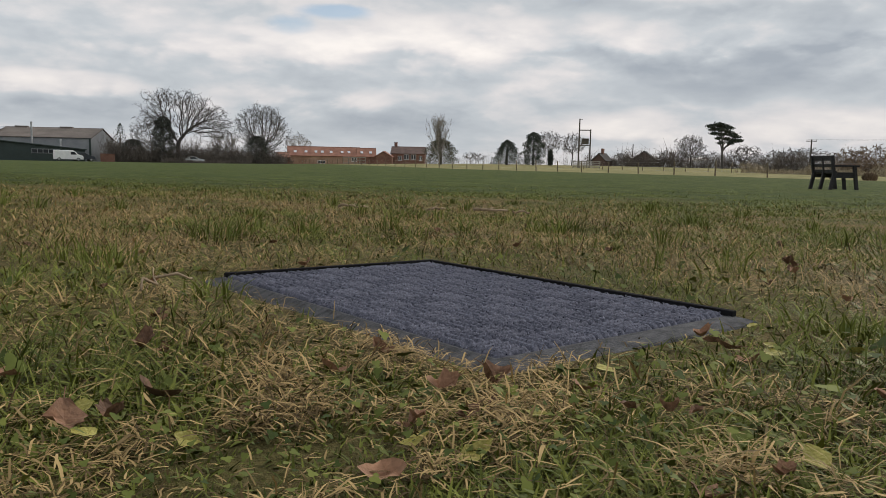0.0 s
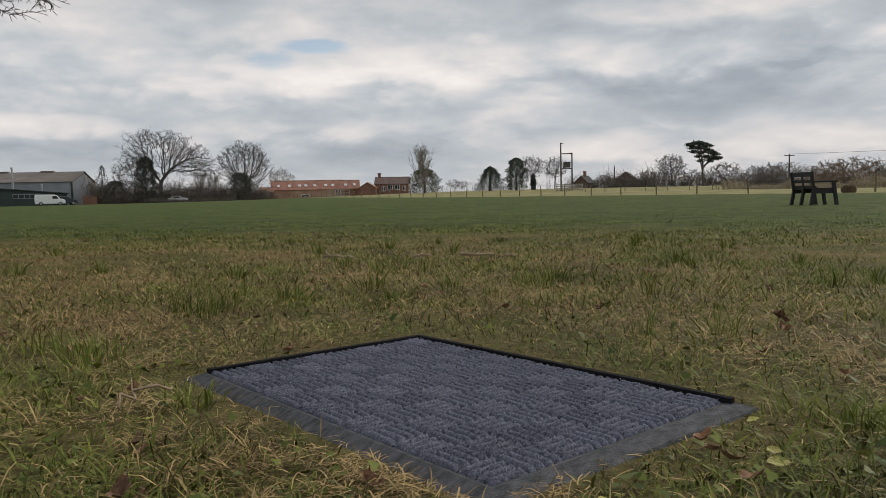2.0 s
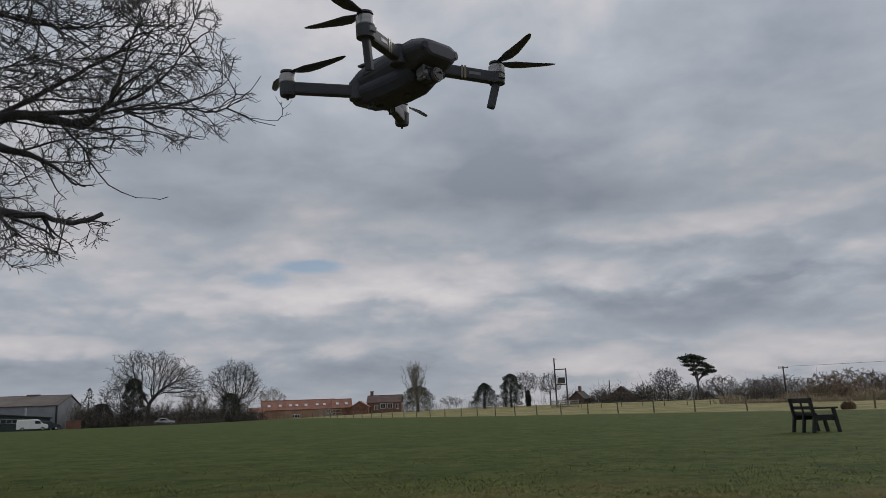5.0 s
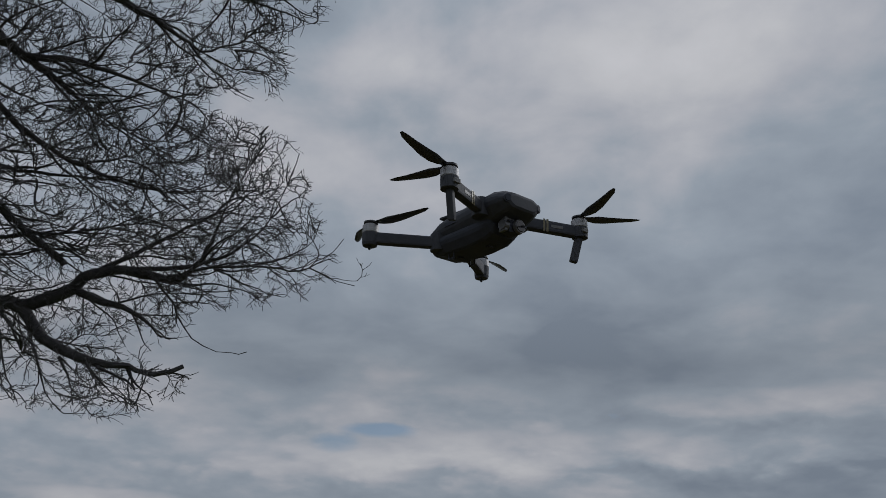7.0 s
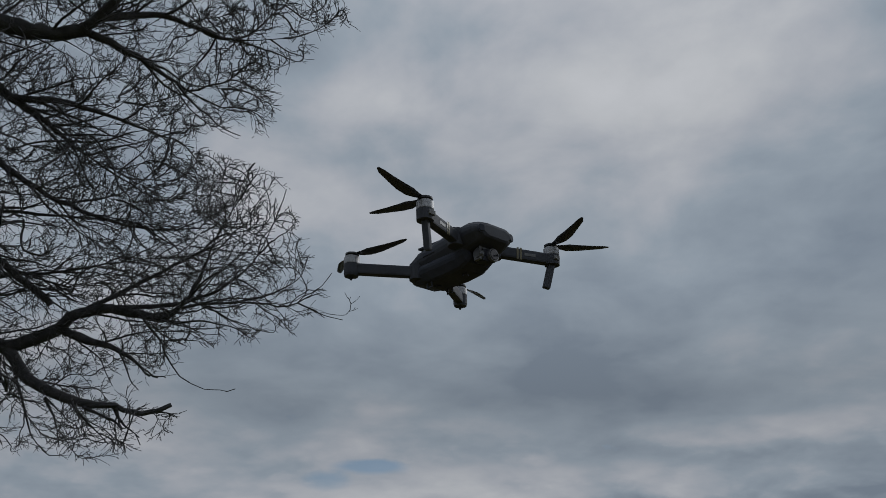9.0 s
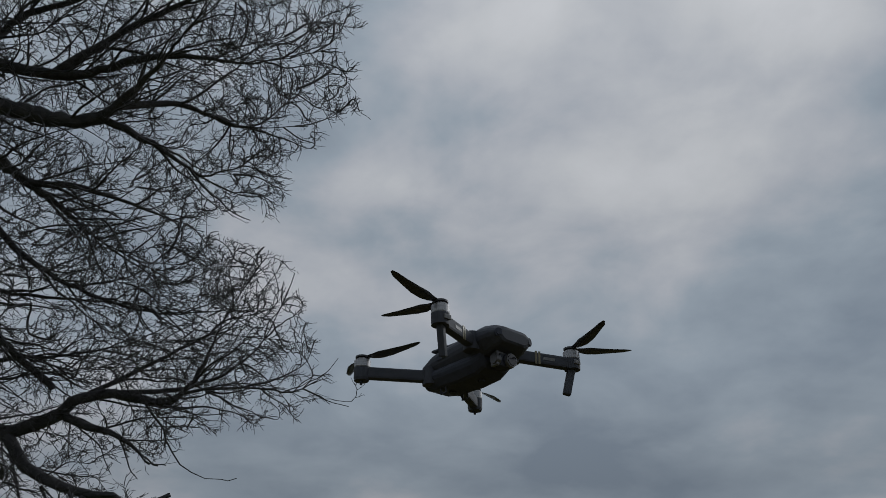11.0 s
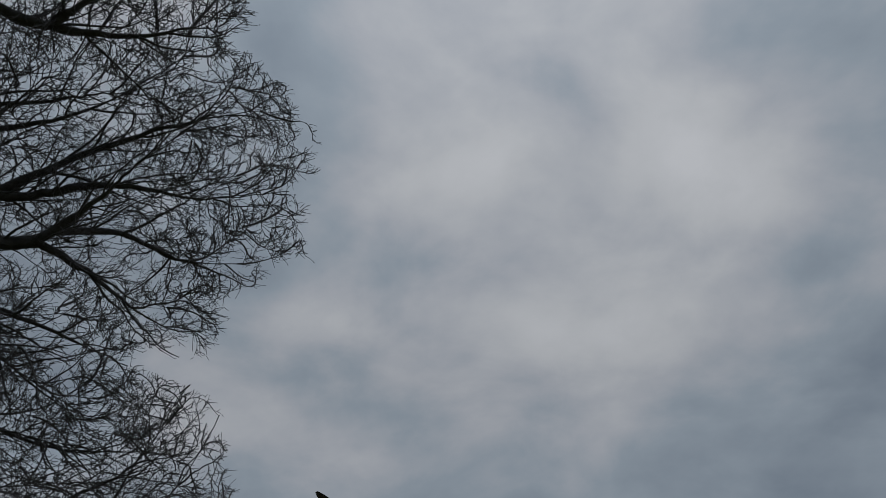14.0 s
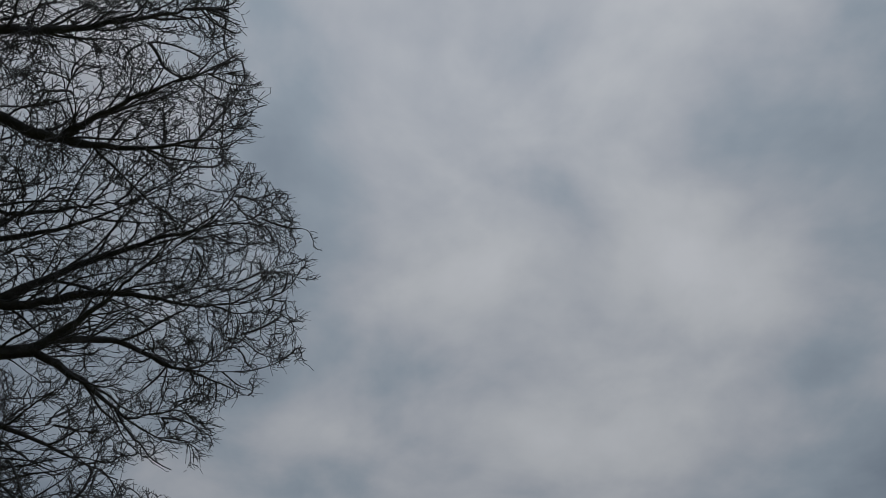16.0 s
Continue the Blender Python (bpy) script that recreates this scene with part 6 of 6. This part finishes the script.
def build_grass():
    rng = np.random.default_rng(21)
    far = ((0.0, 0.9), (0.5, 1.0), (1.0, 0.1))
    blades("green_grass", 112000, rng, False, 0.2, 1.3, M_GREEN, "short green winter grass blades", flatness=0.85, length=(0.012, 0.038), width=0.0014, joints=((0.0, 0.8), (0.5, 1.0), (1.0, 0.06)))
    blades("green_grass", 130000, rng, False, 1.3, 15, M_GREEN, "short green winter grass blades", flatness=0.75, length=(0.012, 0.034), width=0.0016, joints=far)
    blades("dry_grass", 160000, rng, True, 0.2, 1.3, M_STRAW, "dry straw-coloured grass stems lying in the turf", flatness=1.15, length=(0.012, 0.042), width=0.0011)
    blades("dry_grass", 185000, rng, True, 1.3, 14, M_STRAW, "dry straw-coloured grass stems lying in the turf", flatness=1.1, length=(0.014, 0.04), width=0.0013, joints=far)
    blades("green_grass", 34000, rng, False, 0.3, 12, M_GREEN, "short green winter grass blades", half_angle=180, flatness=0.8, length=(0.015, 0.04), width=0.003, joints=far)
    blades("dry_grass", 40000, rng, True, 0.3, 12, M_STRAW, "dry straw-coloured grass stems lying in the turf", half_angle=180, flatness=1.1, length=(0.014, 0.04), width=0.002, joints=far)


build_grass()


def leaf_mesh(name, lobes, size, material, curl, seed):
    """A lobed leaf, cupped and crinkled, with a midrib and a stalk."""
    r = random.Random(seed)
    bm = bmesh.new()
    mid = [bm.verts.new((size * (i / 5 - 0.5), 0, curl * size * ((i / 5 - 0.5) ** 2) * 1.6)) for i in range(6)]
    for s in (1, -1):
        row = []
        for i in range(6):
            f = i / 5
            w = size * 0.42 * math.sin(math.pi * min(0.98, f + 0.04)) ** 0.7 * (1 - 0.35 * (i % 2) * lobes)
            row.append(bm.verts.new((size * (f - 0.5) + r.uniform(-0.05, 0.05) * size, s * w, mid[i].co.z + curl * w * r.uniform(0.2, 1.1) + r.uniform(-0.04, 0.04) * size)))
        for i in range(5):
            q = (mid[i], mid[i + 1], row[i + 1], row[i])
            bm.faces.new(q if s == 1 else tuple(reversed(q)))
    rod(bm, (-size * 0.5, 0, mid[0].co.z), (-size * 0.78, size * 0.05, mid[0].co.z + size * 0.1), size * 0.014, size * 0.01, 5)
    me = bpy.data.meshes.new(name)
    bm.to_mesh(me)
    bm.free()
    me.materials.append(material)
    return me


def scatter_leaves():
    rng = random.Random(14)
    dead = [leaf_mesh("fallen_leaf", 0.8, 0.036, M_DEADLEAF, rng.uniform(0.5, 1.3), i) for i in range(7)]
    yellow = [leaf_mesh("fallen_leaf", 0.5, 0.036, M_YELLOWLEAF, rng.uniform(0.1, 0.4), 20 + i) for i in range(4)]
    known = [(0.617, 1.293, 1), (0.587, 1.222, 1), (0.628, 1.338, 1), (0.60, 1.26, 1), (0.497, 0.897, 1), (0.154, 1.528, 1), (0.832, 1.824, 1), (0.279, 0.605, 0), (0.355, 0.617, 0), (0.236, 0.654, 1),
             (-0.210, 0.554, 1), (-0.174, 0.442, 1), (-0.194, 0.373, 1), (-0.274, 0.460, 1), (-0.074, 0.507, 1), (0.233, 0.626, 1), (0.241, 0.608, 1), (0.036, 0.491, 1), (0.002, 0.458, 1), (-0.012, 0.381, 0), (0.306, 0.714, 0), (0.286, 0.629, 0), (0.087, 0.449, 0), (0.02, 0.365, 0)]
    spots = [(x, y) for x, y, _ in known]
    while len(spots) < 110:
        d = 0.32 * math.exp(rng.uniform(0, 2.3))
        a = radians(rng.uniform(-44, 44))
        x, y = d * math.sin(a), d * math.cos(a)
        if on_mat(np.array([x]), np.array([y]), -0.02)[0]:
            continue
        spots.append((x, y))
    for i, (x, y) in enumerate(spots):
        old = known[i][2] == 1 if i < len(known) else rng.random() < 0.78
        me = rng.choice(dead if old else yellow)
        ob = new("fallen_leaf", me)
        s = rng.uniform(0.42, 0.75) if i < len(known) else rng.uniform(0.3, 0.6)
        ob.matrix_world = pose(x, y, ground_at(x, y) + rng.uniform(0.006, 0.014), rng.uniform(-24, 24), rng.uniform(-24, 24), rng.uniform(0, 360)) @ Matrix.Diagonal((s, s, s, 1))
        tagged(ob, "curled brown dead leaf lying in the grass" if old else "pale yellow-green fallen leaf in the grass", "leaf", "fallen leaves")


scatter_leaves()


def scatter_weeds():
    """Low round leaves of clover and other weeds between the blades."""
    rng = np.random.default_rng(33)
    n = 2900
    r = np.exp(rng.uniform(np.log(0.3), np.log(2.2), n))
    r[:450] = rng.uniform(0.28, 0.6, 450)
    a = np.radians(rng.uniform(-40, 40, n) + rng.normal(0, 9, n)) + np.pi / 2
    x, y = r * np.cos(a), r * np.sin(a)
    keep = ~on_mat(x, y, -0.03) & (patch_noise(x, y, 0.5, 12) + 0.25 > rng.normal(0, 0.4, n))
    x, y, r = x[keep], y[keep], r[keep]
    n = len(x)
    s = rng.uniform(0.0015, 0.0042, n) * np.clip(r / 0.5, 0.7, 1.5)
    s[rng.random(n) < 0.03] *= 2.0
    h, tilt = rng.uniform(0, 6.28, n), rng.normal(0, 0.4, (n, 2))
    z = ground_z(x, y) + rng.uniform(0.005, 0.019, n)
    verts = []
    for k in range(12):
        t = h + k * 2 * np.pi / 12
        rad = s * (0.55, 0.9, 1.1, 0.9)[k % 4]
        dx, dy = rad * np.cos(t), rad * np.sin(t)
        verts.append(np.column_stack([x + dx, y + dy, z + dx * tilt[:, 0] + dy * tilt[:, 1]]))
    verts = np.stack(verts, 1).reshape(-1, 3)
    ob = quads("weeds", verts, np.arange(n * 12).reshape(-1, 12), M_CLOVER, smooth=False)
    tagged(ob, "small lobed green weed leaves in the turf", "weeds", kind="stuff")


scatter_weeds()


def fallen_stick(x, y, length, turn, thick, seed):
    rng = np.random.default_rng(seed)
    ob = thing("fallen_stick", pose(x, y, ground_at(x, y) + 0.028, 0, 0, turn), "short dead brown stick lying on the grass", "stick", "fallen sticks")
    bm = bmesh.new()
    rings = []
    for i in range(7):
        c = (-length / 2 + length * i / 6, rng.normal(0, 0.009), rng.normal(0, 0.004))
        r = thick * (1 - 0.4 * i / 6) * rng.uniform(0.85, 1.15)
        rings.append([(c[0], c[1] + r * math.cos(k * math.pi / 3), c[2] + r * math.sin(k * math.pi / 3)) for k in range(6)])
    part("stem", loft(bm, rings), M_STICK, ob, smooth=True)
    k = np.array(rings[3]).mean(0)
    bm = bmesh.new()
    rod(bm, tuple(k), tuple(k + np.array([0.1 * length, 0.12 * length, 0.01])), thick * 0.5, thick * 0.3, 5)
    part("side_shoot", bm, M_STICK, ob)


fallen_stick(0.19, 3.0, 0.14, 6, 0.0075, 1)
fallen_stick(-0.36, 2.95, 0.12, 4, 0.006, 2)
fallen_stick(-0.03, 3.0, 0.08, 8, 0.0065, 3)
fallen_stick(0.31, 2.95, 0.07, -6, 0.0055, 4)
fallen_stick(-0.3, 0.79, 0.07, 62, 0.002, 5)


def brown_tussock(az, dist, width, height):
    """A rounded clump of dead brown stalks at the edge of the pasture."""
    rng = np.random.default_rng(8)
    n = 260
    a, r = rng.uniform(0, 6.28, n), width / 2 * np.sqrt(rng.random(n))
    p0 = np.column_stack([r * np.cos(a) * 0.6, r * np.sin(a) * 0.6, np.full(n, -0.05)])
    p1 = np.column_stack([r * np.cos(a), r * np.sin(a), height * np.sqrt(np.clip(1 - (2 * r / width) ** 2 * 0.7, 0, 1)) * rng.uniform(0.6, 1.05, n)])
    ob = tubes("dead_tussock", p0, p1, np.full(n, 0.03), np.full(n, 0.012), M_RUST, sides=3)
    ob.matrix_world = Matrix.Translation(bearing(az, dist))
    tagged(ob, "rounded clump of dead brown stalks beside the fence", "shrub")


brown_tussock(-29.7, 46, 0.82, 0.52)


def scatter_tufts():
    """Clumps of longer grass that stand up from the turf farther out."""
    rng = np.random.default_rng(77)
    n, k = 13000, 6
    r = np.exp(rng.uniform(np.log(1.6), np.log(16), n))
    a = np.radians(rng.uniform(-38, 38, n) + rng.normal(0, 9, n)) + np.pi / 2
    x, y = r * np.cos(a), r * np.sin(a)
    keep = rng.random(n) > 0.75 * dryness(x, y) * (r < 6)
    x, y, r = (np.repeat(v[keep], k) for v in (x, y, r))
    m = len(x)
    big = np.clip(r / 5, 1, 4)
    sx, sy = rng.normal(0, 0.014, m) * big, rng.normal(0, 0.014, m) * big
    x, y = x + sx, y + sy
    h = rng.uniform(0.010, 0.026, m) * np.interp(r, (4, 9), (1.0, 0.5))
    w = 0.002 * np.clip(r / 1.5, 1, 10) ** 0.5
    t = rng.uniform(0, 6.28, m)
    base = np.column_stack([x, y, ground_z(x, y) - 0.004])
    side = np.column_stack([np.cos(t), np.sin(t), 0 * t]) * w[:, None] / 2
    lean = np.column_stack([sx * 1.2 + rng.normal(0, 0.012, m), sy * 1.2 + rng.normal(0, 0.012, m), h])
    mid = base + lean * [0.35, 0.35, 0.6]
    verts = np.stack([base - side, base + side, mid + side, mid - side, base + lean + side * 0.15, base + lean - side * 0.15], 1).reshape(-1, 3)
    faces = (np.arange(m)[:, None, None] * 6 + np.array([[0, 1, 2, 3], [3, 2, 4, 5]])[None]).reshape(-1, 4)
    tagged(quads("grass_tufts", verts, faces, M_TUFT), "short green grass tufts across the field", "grass", kind="stuff")


scatter_tufts()


def scatter_long_tufts():
    """Tussocks of longer, darker grass that stand round and behind the mat."""
    rng = np.random.default_rng(78)
    n, k = 600, 34
    r = np.exp(rng.uniform(np.log(0.75), np.log(5.0), n))
    a = np.radians(rng.uniform(-38, 38, n) + rng.normal(0, 9, n)) + np.pi / 2
    x, y = r * np.cos(a), r * np.sin(a)
    keep = ~on_mat(x, y, -0.03) & (patch_noise(x, y, 0.6, 41) > 0.35) & (patch_noise(x, y, 0.14, 42) > 0.0)
    x, y = np.repeat(x[keep], k), np.repeat(y[keep], k)
    m = len(x)
    sx, sy = rng.normal(0, 0.017, m), rng.normal(0, 0.017, m)
    x, y = x + sx, y + sy
    clear = ~on_mat(x, y, -0.012)
    x, y, sx, sy = x[clear], y[clear], sx[clear], sy[clear]
    m = len(x)
    h = rng.uniform(0.022, 0.062, m) * np.where(y < 0.95, 0.6, 1.0)
    t = rng.uniform(0, 6.28, m)
    w = rng.uniform(0.0012, 0.0024, m) * np.clip(np.hypot(x, y) / 1.3, 1, 2.5)
    base = np.column_stack([x, y, ground_z(x, y) - 0.004])
    side = np.column_stack([np.cos(t), np.sin(t), 0 * t]) * w[:, None] / 2
    lean = np.column_stack([sx * 0.8 + rng.normal(0, 0.016, m), sy * 0.8 + rng.normal(0, 0.016, m), h])
    mid = base + lean * [0.3, 0.3, 0.62]
    verts = np.stack([base - side, base + side, mid + side, mid - side, base + lean + side * 0.12, base + lean - side * 0.12], 1).reshape(-1, 3)
    faces = (np.arange(m)[:, None, None] * 6 + np.array([[0, 1, 2, 3], [3, 2, 4, 5]])[None]).reshape(-1, 4)
    tagged(quads("grass_tufts", verts, faces, M_TUFT), "longer dark green grass tussocks round the mat", "grass", kind="stuff")


scatter_long_tufts()
